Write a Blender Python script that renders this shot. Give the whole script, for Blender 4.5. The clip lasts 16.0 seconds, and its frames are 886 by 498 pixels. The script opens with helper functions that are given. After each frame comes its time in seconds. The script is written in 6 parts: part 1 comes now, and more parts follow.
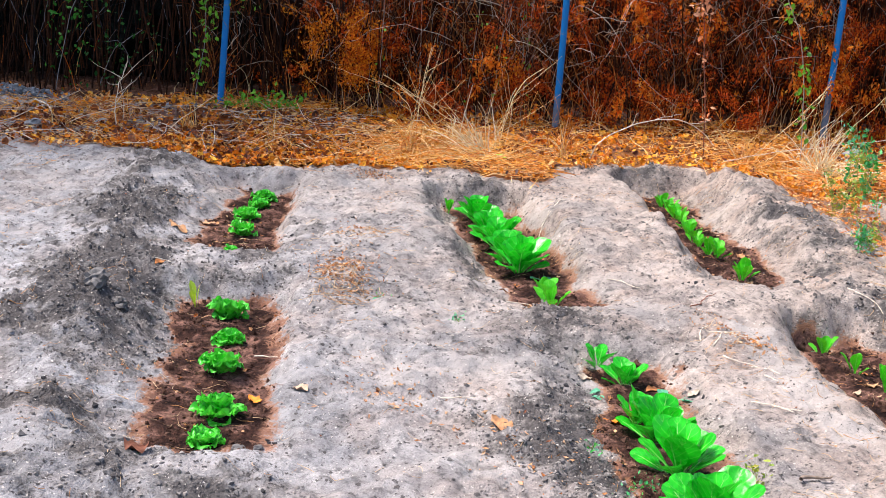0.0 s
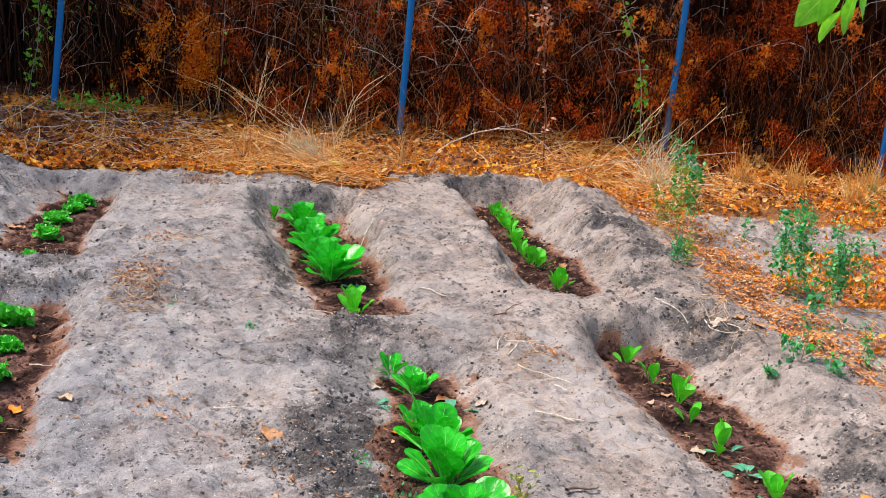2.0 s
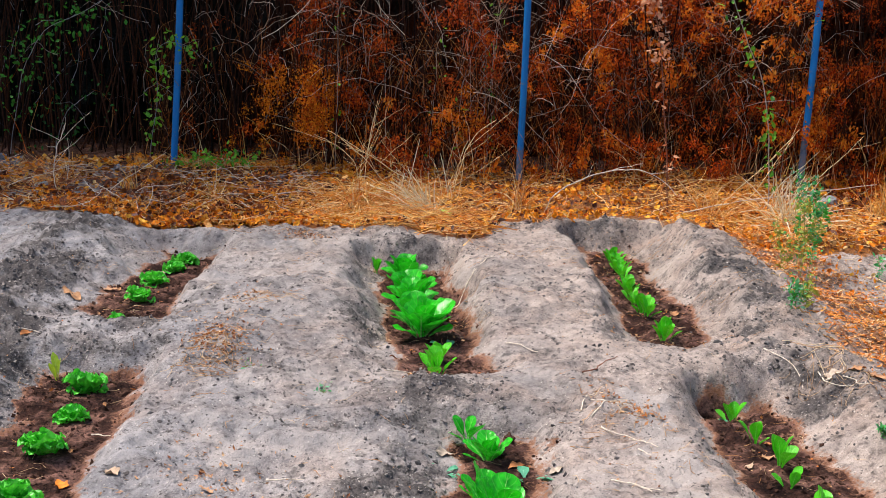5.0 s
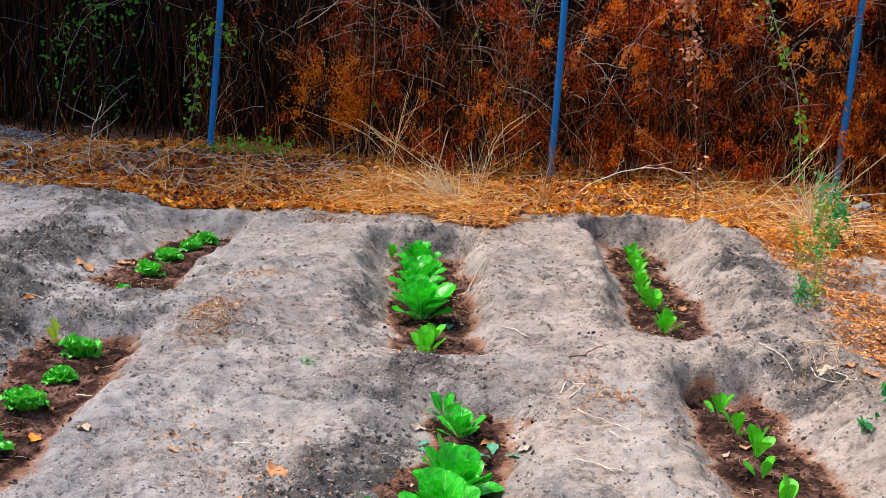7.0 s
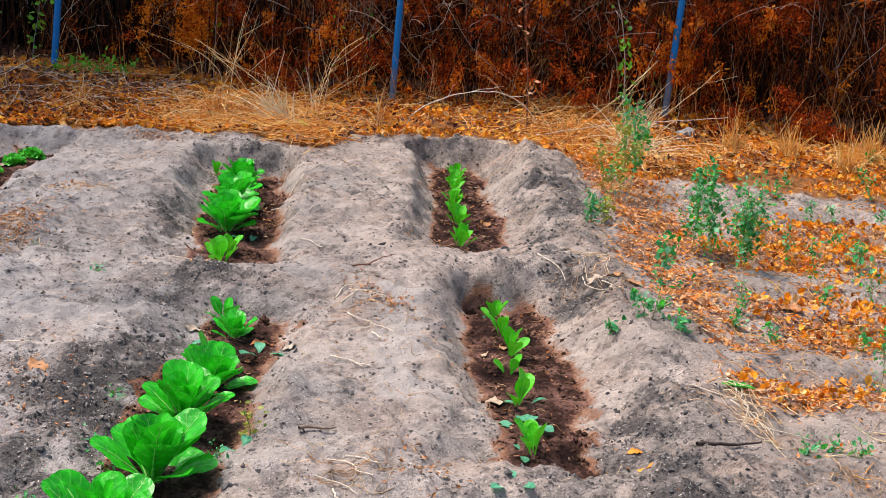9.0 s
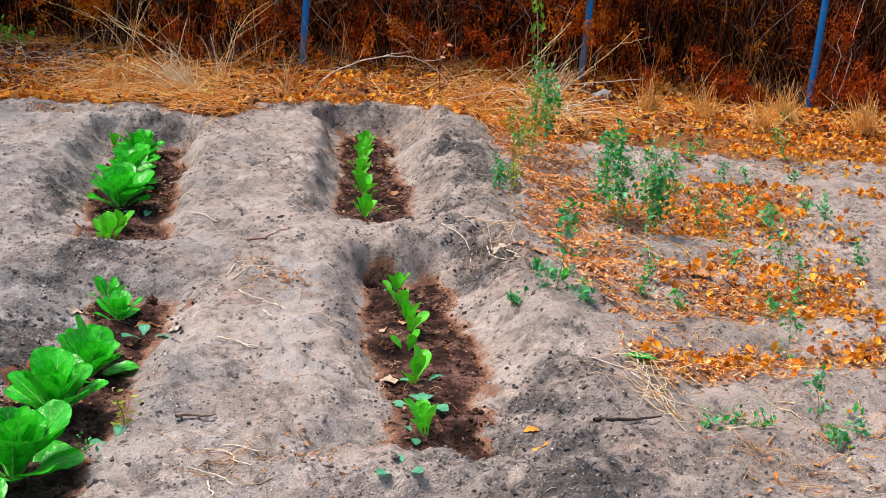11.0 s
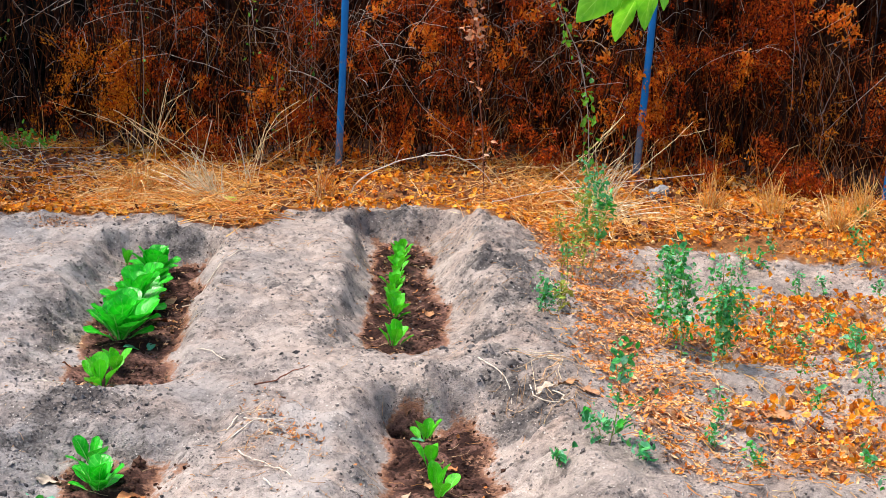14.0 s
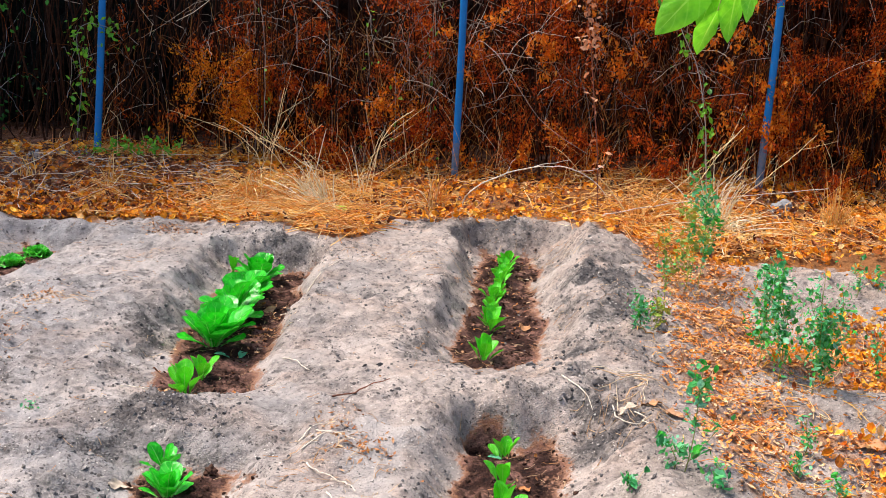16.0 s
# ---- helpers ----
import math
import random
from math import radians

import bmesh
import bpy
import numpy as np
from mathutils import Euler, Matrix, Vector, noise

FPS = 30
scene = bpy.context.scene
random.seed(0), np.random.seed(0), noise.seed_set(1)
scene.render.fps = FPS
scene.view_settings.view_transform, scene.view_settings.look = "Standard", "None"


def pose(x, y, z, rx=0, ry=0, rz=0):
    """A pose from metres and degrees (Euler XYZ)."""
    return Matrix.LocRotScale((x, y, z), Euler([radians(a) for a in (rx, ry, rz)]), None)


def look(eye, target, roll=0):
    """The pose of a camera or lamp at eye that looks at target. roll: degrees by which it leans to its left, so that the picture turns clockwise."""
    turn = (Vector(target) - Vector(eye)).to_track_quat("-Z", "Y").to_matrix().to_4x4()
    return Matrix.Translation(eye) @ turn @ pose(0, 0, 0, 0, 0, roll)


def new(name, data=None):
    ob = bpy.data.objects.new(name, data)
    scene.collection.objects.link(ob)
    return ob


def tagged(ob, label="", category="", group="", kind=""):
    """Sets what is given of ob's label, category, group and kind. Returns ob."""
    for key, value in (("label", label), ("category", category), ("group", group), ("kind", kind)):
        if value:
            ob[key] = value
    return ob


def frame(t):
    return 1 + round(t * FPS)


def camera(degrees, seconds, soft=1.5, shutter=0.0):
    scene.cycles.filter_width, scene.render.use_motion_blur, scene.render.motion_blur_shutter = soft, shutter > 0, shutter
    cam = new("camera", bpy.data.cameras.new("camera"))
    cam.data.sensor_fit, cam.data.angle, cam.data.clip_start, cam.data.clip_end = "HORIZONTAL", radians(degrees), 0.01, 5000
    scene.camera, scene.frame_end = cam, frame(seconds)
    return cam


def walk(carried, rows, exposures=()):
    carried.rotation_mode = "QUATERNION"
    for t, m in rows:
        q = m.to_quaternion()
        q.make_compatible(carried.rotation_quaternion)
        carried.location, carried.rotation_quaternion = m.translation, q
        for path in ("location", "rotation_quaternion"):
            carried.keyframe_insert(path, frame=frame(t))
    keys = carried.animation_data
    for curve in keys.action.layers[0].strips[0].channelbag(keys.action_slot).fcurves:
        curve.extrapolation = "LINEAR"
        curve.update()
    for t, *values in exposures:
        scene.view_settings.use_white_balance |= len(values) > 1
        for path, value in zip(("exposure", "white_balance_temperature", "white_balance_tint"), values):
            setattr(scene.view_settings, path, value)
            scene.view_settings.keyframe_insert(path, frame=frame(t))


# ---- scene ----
cam = camera(38.2, 16.0, soft=0.92)
PATH = [
    (0, (0.045, 0.002, 1.452), (0.671, 1.901, 1.057), 4.7),
    (0.5, (0.192, -0.054, 1.460), (0.798, 1.853, 1.074), 7.0),
    (1, (0.291, -0.078, 1.465), (0.939, 1.819, 1.095), 5.3),
    (1.5, (0.349, -0.070, 1.459), (1.077, 1.800, 1.101), 4.2),
    (2, (0.413, -0.031, 1.453), (1.199, 1.815, 1.090), 6.1),
    (2.5, (0.502, 0.003, 1.448), (1.245, 1.864, 1.074), 5.7),
    (3, (0.569, 0.019, 1.478), (1.297, 1.891, 1.130), 4.6),
    (3.5, (0.685, 0.029, 1.476), (1.267, 1.952, 1.126), 6.6),
    (4, (0.781, 0.032, 1.489), (1.280, 1.977, 1.134), 5.5),
    (4.5, (0.826, 0.046, 1.466), (1.331, 1.987, 1.102), 2.6),
    (5, (0.822, 0.105, 1.484), (1.349, 2.048, 1.164), 3.1),
    (5.2, (0.823, 0.128, 1.500), (1.359, 2.071, 1.193), 2.9),
    (7.3, (1.158, -0.083, 1.404), (1.566, 1.888, 1.081), 4.8),
    (7.5, (1.187, -0.143, 1.408), (1.606, 1.823, 1.062), 4.8),
    (8, (1.258, -0.272, 1.423), (1.753, 1.664, 1.016), 4.4),
    (8.5, (1.368, -0.313, 1.424), (1.952, 1.597, 1.010), 5.2),
    (9, (1.504, -0.357, 1.426), (2.066, 1.559, 1.014), 5.9),
    (9.5, (1.590, -0.367, 1.422), (2.184, 1.540, 1.012), 5.9),
    (10, (1.649, -0.369, 1.417), (2.304, 1.515, 0.991), 5.9),
    (10.2, (1.652, -0.359, 1.418), (2.326, 1.514, 0.970), 5.5),
    (12.3, (1.845, 0.047, 1.462), (2.447, 1.939, 1.001), 5.4),
    (12.5, (1.877, 0.079, 1.469), (2.458, 1.983, 1.030), 5.7),
    (13, (1.926, 0.141, 1.473), (2.484, 2.057, 1.061), 4.7),
    (13.5, (1.955, 0.241, 1.487), (2.533, 2.154, 1.087), 5.0),
    (14, (1.964, 0.358, 1.505), (2.531, 2.287, 1.160), 3.8),
    (14.5, (1.996, 0.458, 1.508), (2.521, 2.399, 1.171), 2.4),
    (15, (2.076, 0.517, 1.519), (2.467, 2.494, 1.212), 2.6),
    (15.5, (2.146, 0.489, 1.529), (2.497, 2.468, 1.185), 3.1),
    (16, (2.194, 0.366, 1.534), (2.529, 2.347, 1.185), 3.7),
]
EXPOSURES = [(0, 1.11, 6300, 10), (0.5, 1.06, 6300, 10), (3.5, 0.45, 6500, 10), (5, 0.69, 6500, 10), (7.5, 0.73, 6500, 10), (9, 0.64, 6550, 10), (12.5, 0.61, 6550, 10), (14.5, 1.01, 6400, 8), (16, 0.98, 6500, 9)]
walk(cam, [(t, look(eye, target, roll)) for t, eye, target, roll in PATH], EXPOSURES)

# ---- world, sun, exposure ----
SUN_FROM = Vector((-0.45, 0.25, 1.0)).normalized()
world = bpy.data.worlds.new("sky")
scene.world = world
world.use_nodes = True
wn = world.node_tree.nodes
sky = wn.new("ShaderNodeTexSky")
sky.sky_type, sky.sun_disc = "NISHITA", False
sky.sun_elevation = math.asin(SUN_FROM.z)
sky.sun_rotation = math.atan2(SUN_FROM.x, SUN_FROM.y)
sky.air_density, sky.dust_density, sky.ozone_density = 1.0, 3.0, 1.0
wn["Background"].inputs["Strength"].default_value = 0.125
world.node_tree.links.new(sky.outputs["Color"], wn["Background"].inputs["Color"])
sun = new("sun", bpy.data.lights.new("sun", "SUN"))
sun.data.energy, sun.data.angle, sun.data.color = 2.9, radians(18), (1.0, 0.92, 0.83)
sun.matrix_world = look(SUN_FROM * 30, (0, 0, 0))

rng = np.random.default_rng(7)


# ---- materials ----
class Nodes:
    """A small wrapper to lay out a node material."""

    def __init__(self, name, rough=0.8, specular=0.3):
        self.mat = bpy.data.materials.new(name)
        self.mat.use_nodes = True
        self.tree = self.mat.node_tree
        self.bsdf = self.tree.nodes["Principled BSDF"]
        self.bsdf.inputs["Roughness"].default_value = rough
        self.bsdf.inputs["Specular IOR Level"].default_value = specular

    def add(self, kind, **settings):
        node = self.tree.nodes.new(kind)
        for key, value in settings.items():
            if key in node.inputs:
                node.inputs[key].default_value = value
        return node

    def link(self, a, b):
        self.tree.links.new(a, b)

    def coords(self):
        return self.add("ShaderNodeTexCoord").outputs["Object"]

    def noise(self, scale, detail=4.0, rough=0.55, coord=None):
        node = self.add("ShaderNodeTexNoise", Scale=scale, Detail=detail, Roughness=rough)
        self.link(coord if coord else self.coords(), node.inputs["Vector"])
        return node.outputs["Fac"]

    def ramp(self, value, stops):
        node = self.add("ShaderNodeValToRGB")
        while len(node.color_ramp.elements) < len(stops):
            node.color_ramp.elements.new(0.5)
        for e, (pos, col) in zip(node.color_ramp.elements, stops):
            e.position, e.color = pos, (*col, 1) if len(col) == 3 else col
        self.link(value, node.inputs["Fac"])
        return node.outputs["Color"]

    def mix(self, fac, a, b, mode="MIX"):
        node = self.add("ShaderNodeMix")
        node.data_type, node.blend_type = "RGBA", mode
        for sock, val in ((node.inputs[0], fac), (node.inputs[6], a), (node.inputs[7], b)):
            if isinstance(val, bpy.types.NodeSocket):
                self.link(val, sock)
            elif isinstance(val, (int, float)):
                sock.default_value = val
            else:
                sock.default_value = (*val, 1)
        return node.outputs[2]

    def math(self, op, a, b):
        node = self.add("ShaderNodeMath")
        node.operation = op
        for sock, val in zip(node.inputs, (a, b)):
            if isinstance(val, bpy.types.NodeSocket):
                self.link(val, sock)
            else:
                sock.default_value = val
        return node.outputs[0]

    def attribute(self, name):
        node = self.add("ShaderNodeAttribute")
        node.attribute_name = name
        return node.outputs["Fac"]

    def island(self):
        return self.add("ShaderNodeNewGeometry").outputs["Random Per Island"]

    def each(self):
        return self.add("ShaderNodeObjectInfo").outputs["Random"]

    def color(self, socket):
        self.link(socket, self.bsdf.inputs["Base Color"])

    def bump(self, height, strength, distance):
        node = self.add("ShaderNodeBump", Strength=strength, Distance=distance)
        self.link(height, node.inputs["Height"])
        self.link(node.outputs["Normal"], self.bsdf.inputs["Normal"])


def soil_material():
    m = Nodes("soil", 0.95, 0.12)
    co = m.coords()
    broad, mid, fine = m.noise(2.1, 4, 0.55, co), m.noise(10, 4, 0.55, co), m.noise(75, 4, 0.6, co)
    grit = m.noise(190, 2, 0.6, co)
    # coordinates shaken a little, so that the crumbs get ragged outlines
    shake = m.add("ShaderNodeTexNoise", Scale=85.0, Detail=2.0)
    m.link(co, shake.inputs["Vector"])
    small = m.add("ShaderNodeVectorMath")
    small.operation = "SCALE"
    small.inputs["Scale"].default_value = 0.014
    m.link(shake.outputs["Color"], small.inputs[0])
    ragged = m.add("ShaderNodeVectorMath")
    m.link(co, ragged.inputs[0])
    m.link(small.outputs[0], ragged.inputs[1])

    def crumb_mask(scale, density, least, most):
        """Scattered crumbs: in each cell one, of its own size, present where the density is high enough."""
        vor = m.add("ShaderNodeTexVoronoi", Scale=scale)
        m.link(ragged.outputs[0], vor.inputs["Vector"])
        draw = m.add("ShaderNodeSeparateColor")
        m.link(vor.outputs["Color"], draw.inputs[0])
        size = m.math("ADD", m.math("MULTIPLY", draw.outputs[0], most - least), least)
        inside = m.math("SUBTRACT", size, vor.outputs["Distance"])
        body = m.ramp(m.math("MULTIPLY", inside, 6.0), [(0.0, (0, 0, 0)), (0.5, (1, 1, 1))])
        return m.math("MULTIPLY", body, m.math("LESS_THAN", draw.outputs[1], density))

    crumb = m.attribute("crumb")
    drifts = m.ramp(m.math("ADD", m.math("MULTIPLY", mid, 0.6), m.math("MULTIPLY", m.noise(3.3, 3, 0.5, co), 0.4)), [(0.40, (0, 0, 0)), (0.62, (1, 1, 1))])
    dug = m.math("ADD", m.math("MULTIPLY", crumb, 0.55), m.math("MULTIPLY", m.math("SUBTRACT", mid, 0.5), 1.6))
    dug = m.ramp(dug, [(0.16, (0, 0, 0)), (0.52, (1, 1, 1))])
    # dried pale crust, greyer and pinker by turns
    dry = m.ramp(broad, [(0.34, (0.262, 0.232, 0.218)), (0.50, (0.330, 0.291, 0.272)), (0.64, (0.385, 0.345, 0.326))])
    dry = m.mix(m.ramp(m.noise(4.5, 3, 0.5, co), [(0.45, (0, 0, 0)), (0.68, (0.6, 0.6, 0.6))]), dry, (0.315, 0.243, 0.206))
    dry = m.mix(1.0, dry, m.ramp(m.noise(8.5, 3, 0.5, co), [(0.34, (0.78, 0.78, 0.79)), (0.48, (0.96, 0.96, 0.96)), (0.64, (1.08, 1.08, 1.08))]), "MULTIPLY")
    dry = m.mix(1.0, dry, m.ramp(m.noise(30, 3, 0.55, co), [(0.32, (0.52, 0.52, 0.53)), (0.46, (0.96, 0.96, 0.96)), (0.66, (1.16, 1.16, 1.16))]), "MULTIPLY")
    dry = m.mix(0.5, dry, m.ramp(grit, [(0.30, (0.60, 0.60, 0.61)), (0.50, (1, 1, 1)), (0.68, (1.32, 1.32, 1.32))]), "MULTIPLY")
    crust = m.ramp(m.noise(3.4, 3, 0.5, co), [(0.54, (0, 0, 0)), (0.60, (1, 1, 1))])
    dry = m.mix(m.math("MULTIPLY", crust, 0.40), dry, (0.415, 0.370, 0.345))
    across = m.add("ShaderNodeSeparateXYZ")
    m.link(co, across.inputs[0])
    drift = m.math("ADD", m.math("MULTIPLY", across.outputs[0], 0.25), m.math("MULTIPLY", m.math("SUBTRACT", broad, 0.5), 0.8))
    dry = m.mix(1.0, dry, m.ramp(drift, [(0.15, (0.945, 1.020, 1.115)), (0.42, (1.045, 1.060, 1.080)), (0.75, (1.130, 1.060, 1.005))]), "MULTIPLY")
    # greyer crumbly ground where the soil was dug, and dark crumbs of two sizes strewn over it
    loose = m.ramp(fine, [(0.36, (0.042, 0.037, 0.036)), (0.50, (0.108, 0.097, 0.093)), (0.66, (0.245, 0.220, 0.206))])
    dry = m.mix(m.math("MULTIPLY", dug, 0.86), dry, loose)
    trod = m.ramp(m.math("ADD", m.attribute("trodden"), m.math("MULTIPLY", m.math("SUBTRACT", m.noise(6.0, 3, 0.5, co), 0.5), 1.6)), [(0.52, (0, 0, 0)), (0.62, (0.62, 0.62, 0.62))])
    dry = m.mix(trod, dry, m.mix(grit, (0.40, 0.362, 0.345), (0.47, 0.425, 0.400)))
    fresh = m.ramp(m.math("ADD", crumb, m.math("MULTIPLY", m.math("SUBTRACT", mid, 0.5), 1.4)), [(0.72, (0, 0, 0)), (1.0, (0.75, 0.75, 0.75))])
    dry = m.mix(fresh, dry, m.mix(fine, (0.026, 0.023, 0.025), (0.110, 0.098, 0.098)))
    thin = m.math("SUBTRACT", 1.0, m.math("MAXIMUM", m.math("MULTIPLY", crust, 0.75), trod))
    lots = m.math("MULTIPLY", m.math("ADD", m.math("MULTIPLY", drifts, 0.42), m.math("ADD", m.math("MULTIPLY", dug, 0.50), 0.05)), thin)
    coarse = crumb_mask(44, m.math("MULTIPLY", lots, 0.42), 0.12, 0.44)
    medium = crumb_mask(85, lots, 0.15, 0.50)
    tiny = crumb_mask(165, m.math("ADD", m.math("MULTIPLY", lots, 1.2), 0.16), 0.2, 0.55)
    dark = m.mix(fine, (0.035, 0.031, 0.033), (0.135, 0.118, 0.113))
    dry = m.mix(m.math("MULTIPLY", tiny, 0.50), dry, (0.115, 0.100, 0.097))
    dry = m.mix(m.math("MULTIPLY", medium, 0.88), dry, dark)
    dry = m.mix(m.math("MULTIPLY", coarse, 0.90), dry, dark)
    pale = crumb_mask(120, 0.10, 0.15, 0.45)
    dry = m.mix(m.math("MULTIPLY", pale, 0.75), dry, (0.62, 0.56, 0.51))
    mould = m.mix(fine, (0.12, 0.045, 0.018), (0.42, 0.185, 0.068))
    mouldy = m.math("ADD", m.attribute("mould"), m.math("MULTIPLY", m.math("SUBTRACT", mid, 0.5), 1.2))
    dry = m.mix(m.ramp(mouldy, [(0.30, (0, 0, 0)), (0.70, (1, 1, 1))]), dry, mould)
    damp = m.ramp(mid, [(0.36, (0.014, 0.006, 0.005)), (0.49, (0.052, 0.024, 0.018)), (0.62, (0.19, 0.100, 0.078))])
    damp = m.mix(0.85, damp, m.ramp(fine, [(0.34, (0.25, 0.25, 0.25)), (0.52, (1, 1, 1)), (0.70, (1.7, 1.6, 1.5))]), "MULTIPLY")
    damp_shade = m.math("ADD", m.attribute("damp_and_shade"), m.math("ADD", m.math("MULTIPLY", m.math("SUBTRACT", mid, 0.5), 0.8), m.math("MULTIPLY", m.math("SUBTRACT", fine, 0.5), 0.9)))
    rim = m.mix(m.ramp(damp_shade, [(0.30, (0, 0, 0)), (0.52, (0.80, 0.80, 0.80))]), dry, m.mix(fine, (0.20, 0.062, 0.022), (0.40, 0.19, 0.10)))
    m.color(m.mix(m.ramp(damp_shade, [(0.52, (0, 0, 0)), (0.74, (1, 1, 1))]), rim, damp))
    height = m.math("ADD", m.math("MULTIPLY", fine, 0.45), m.math("MULTIPLY", grit, 0.35))
    height = m.math("ADD", height, m.math("ADD", m.math("MULTIPLY", coarse, 0.30), m.math("MULTIPLY", medium, 0.18)))
    m.bump(height, 1.0, 0.022)
    return m.mat


def island_material(name, stops, rough=0.8, specular=0.2, each=False, through_light=0.0, noise_scale=60):
    """A colour drawn for each loose piece (or each object) from a ramp, with fine mottling."""
    m = Nodes(name, rough, specular)
    n = len(stops)
    base = m.ramp(m.each() if each else m.island(), [(i / max(1, n - 1), c) for i, c in enumerate(stops)])
    mott = m.ramp(m.noise(noise_scale, 3), [(0.3, (0.6, 0.6, 0.6)), (0.65, (1.15, 1.15, 1.15))])
    col = m.mix(1.0, base, mott, "MULTIPLY")
    m.color(col)
    if through_light:
        tr = m.add("ShaderNodeBsdfTranslucent")
        m.link(col, tr.inputs["Color"])
        mixer = m.add("ShaderNodeMixShader")
        mixer.inputs[0].default_value = through_light
        m.link(m.bsdf.outputs[0], mixer.inputs[1])
        m.link(tr.outputs[0], mixer.inputs[2])
        m.link(mixer.outputs[0], m.tree.nodes["Material Output"].inputs["Surface"])
    return m.mat


def leaf_material(name, deep, light, rib, rough=0.38, veins=9.0, glow=0.3, crinkle=0.7):
    """A living leaf: paler midrib and side veins by the leaf's own length and width, mottled blade."""
    m = Nodes(name, rough, 0.42)
    uv = m.add("ShaderNodeUVMap")
    sep = m.add("ShaderNodeSeparateXYZ")
    m.link(uv.outputs[0], sep.inputs[0])
    side = m.math("ABSOLUTE", m.math("SUBTRACT", sep.outputs[0], 0.5), 0)
    along = sep.outputs[1]
    midrib = m.math("LESS_THAN", side, m.math("MULTIPLY", m.math("SUBTRACT", 1.05, along), 0.045))
    wave = m.math("SINE", m.math("MULTIPLY", m.math("SUBTRACT", along, m.math("MULTIPLY", side, 0.55)), veins * 6.28), 0)
    vein = m.math("MULTIPLY", m.ramp(wave, [(0.85, (0, 0, 0)), (0.99, (1, 1, 1))]), 0.22)
    blade = m.mix(m.ramp(m.noise(30, 4), [(0.32, (0, 0, 0)), (0.68, (1, 1, 1))]), deep, light)
    blade = m.mix(m.math("MULTIPLY", m.each(), 0.45), blade, light)
    col = m.mix(m.math("MAXIMUM", m.math("MULTIPLY", midrib, 0.75), vein), blade, rib)
    m.color(col)
    m.bump(m.math("ADD", m.math("MULTIPLY", wave, 0.08), m.math("MULTIPLY", m.noise(55, 3), 1.6)), crinkle, 0.006)
    tr = m.add("ShaderNodeBsdfTranslucent")
    m.link(col, tr.inputs["Color"])
    mixer = m.add("ShaderNodeMixShader")
    mixer.inputs[0].default_value = glow
    m.link(m.bsdf.outputs[0], mixer.inputs[1])
    m.link(tr.outputs[0], mixer.inputs[2])
    m.link(mixer.outputs[0], m.tree.nodes["Material Output"].inputs["Surface"])
    return m.mat


def paint_material(worn):
    """Blue paint, flaked off to grey steel up to a ragged line at the given height."""
    m = Nodes("blue_post_paint", 0.5, 0.22)
    co = m.coords()
    blue = m.mix(m.noise(7, 4, 0.6, co), (0.003, 0.130, 0.42), (0.008, 0.200, 0.56))
    flaked = m.ramp(m.noise(22, 5, 0.7, co), [(0.60, (0, 0, 0)), (0.70, (0.8, 0.8, 0.8))])
    steel = m.ramp(m.noise(25, 5, 0.7, co), [(0.35, (0.05, 0.06, 0.075)), (0.5, (0.13, 0.16, 0.20)), (0.68, (0.22, 0.17, 0.13))])
    col = m.mix(flaked, blue, (0.16, 0.19, 0.22))
    sep = m.add("ShaderNodeSeparateXYZ")
    m.link(co, sep.inputs[0])
    edge = m.math("ADD", m.math("SUBTRACT", worn, sep.outputs[2]), m.math("MULTIPLY", m.math("SUBTRACT", m.noise(14, 5, 0.7, co), 0.5), 0.55))
    m.color(m.mix(m.ramp(edge, [(0.0, (0, 0, 0)), (0.10, (0.85, 0.85, 0.85))]), col, steel))
    m.bump(m.noise(120, 3, 0.6, co), 0.3, 0.002)
    return m.mat


SOIL = soil_material()
CLOD = island_material("soil_clod", [(0.11, 0.098, 0.096), (0.18, 0.160, 0.152), (0.25, 0.222, 0.208), (0.34, 0.305, 0.285), (0.21, 0.185, 0.172)], 0.95, 0.1)
GREY_CLOD = island_material("blue_grey_clod", [(0.045, 0.042, 0.045), (0.085, 0.080, 0.082), (0.13, 0.121, 0.121), (0.19, 0.176, 0.170), (0.07, 0.066, 0.067)], 0.95, 0.1)
DARK_CLOD = island_material("damp_clod", [(0.03, 0.014, 0.01), (0.07, 0.035, 0.024), (0.10, 0.055, 0.04)], 0.95, 0.1)
LITTER = island_material("fallen_leaf", [(0.80, 0.20, 0.008), (0.92, 0.36, 0.014), (0.94, 0.52, 0.07), (0.90, 0.29, 0.010), (0.92, 0.64, 0.28), (0.24, 0.05, 0.008), (0.92, 0.34, 0.012), (0.55, 0.11, 0.008)], 0.7, 0.25, through_light=0.15)
TAN_LEAF = island_material("tan_fallen_leaf", [(0.42, 0.20, 0.09), (0.58, 0.36, 0.20), (0.30, 0.11, 0.05), (0.46, 0.18, 0.06)], 0.7, 0.25, each=True)
ORANGE_LEAF = island_material("orange_fallen_leaf", [(0.70, 0.20, 0.015), (0.82, 0.32, 0.04)], 0.7, 0.25, each=True)
RED_LEAF = island_material("reddish_fallen_leaf", [(0.17, 0.065, 0.04), (0.24, 0.09, 0.05)], 0.75, 0.2, each=True)
PALE_LEAF = island_material("bleached_leaf", [(0.52, 0.42, 0.33), (0.47, 0.33, 0.23)], 0.7, 0.25, each=True)
STRAW = island_material("straw", [(0.80, 0.30, 0.025), (0.90, 0.54, 0.13), (0.58, 0.13, 0.006), (0.92, 0.74, 0.40), (0.78, 0.22, 0.012), (0.24, 0.06, 0.008)], 0.6, 0.3)
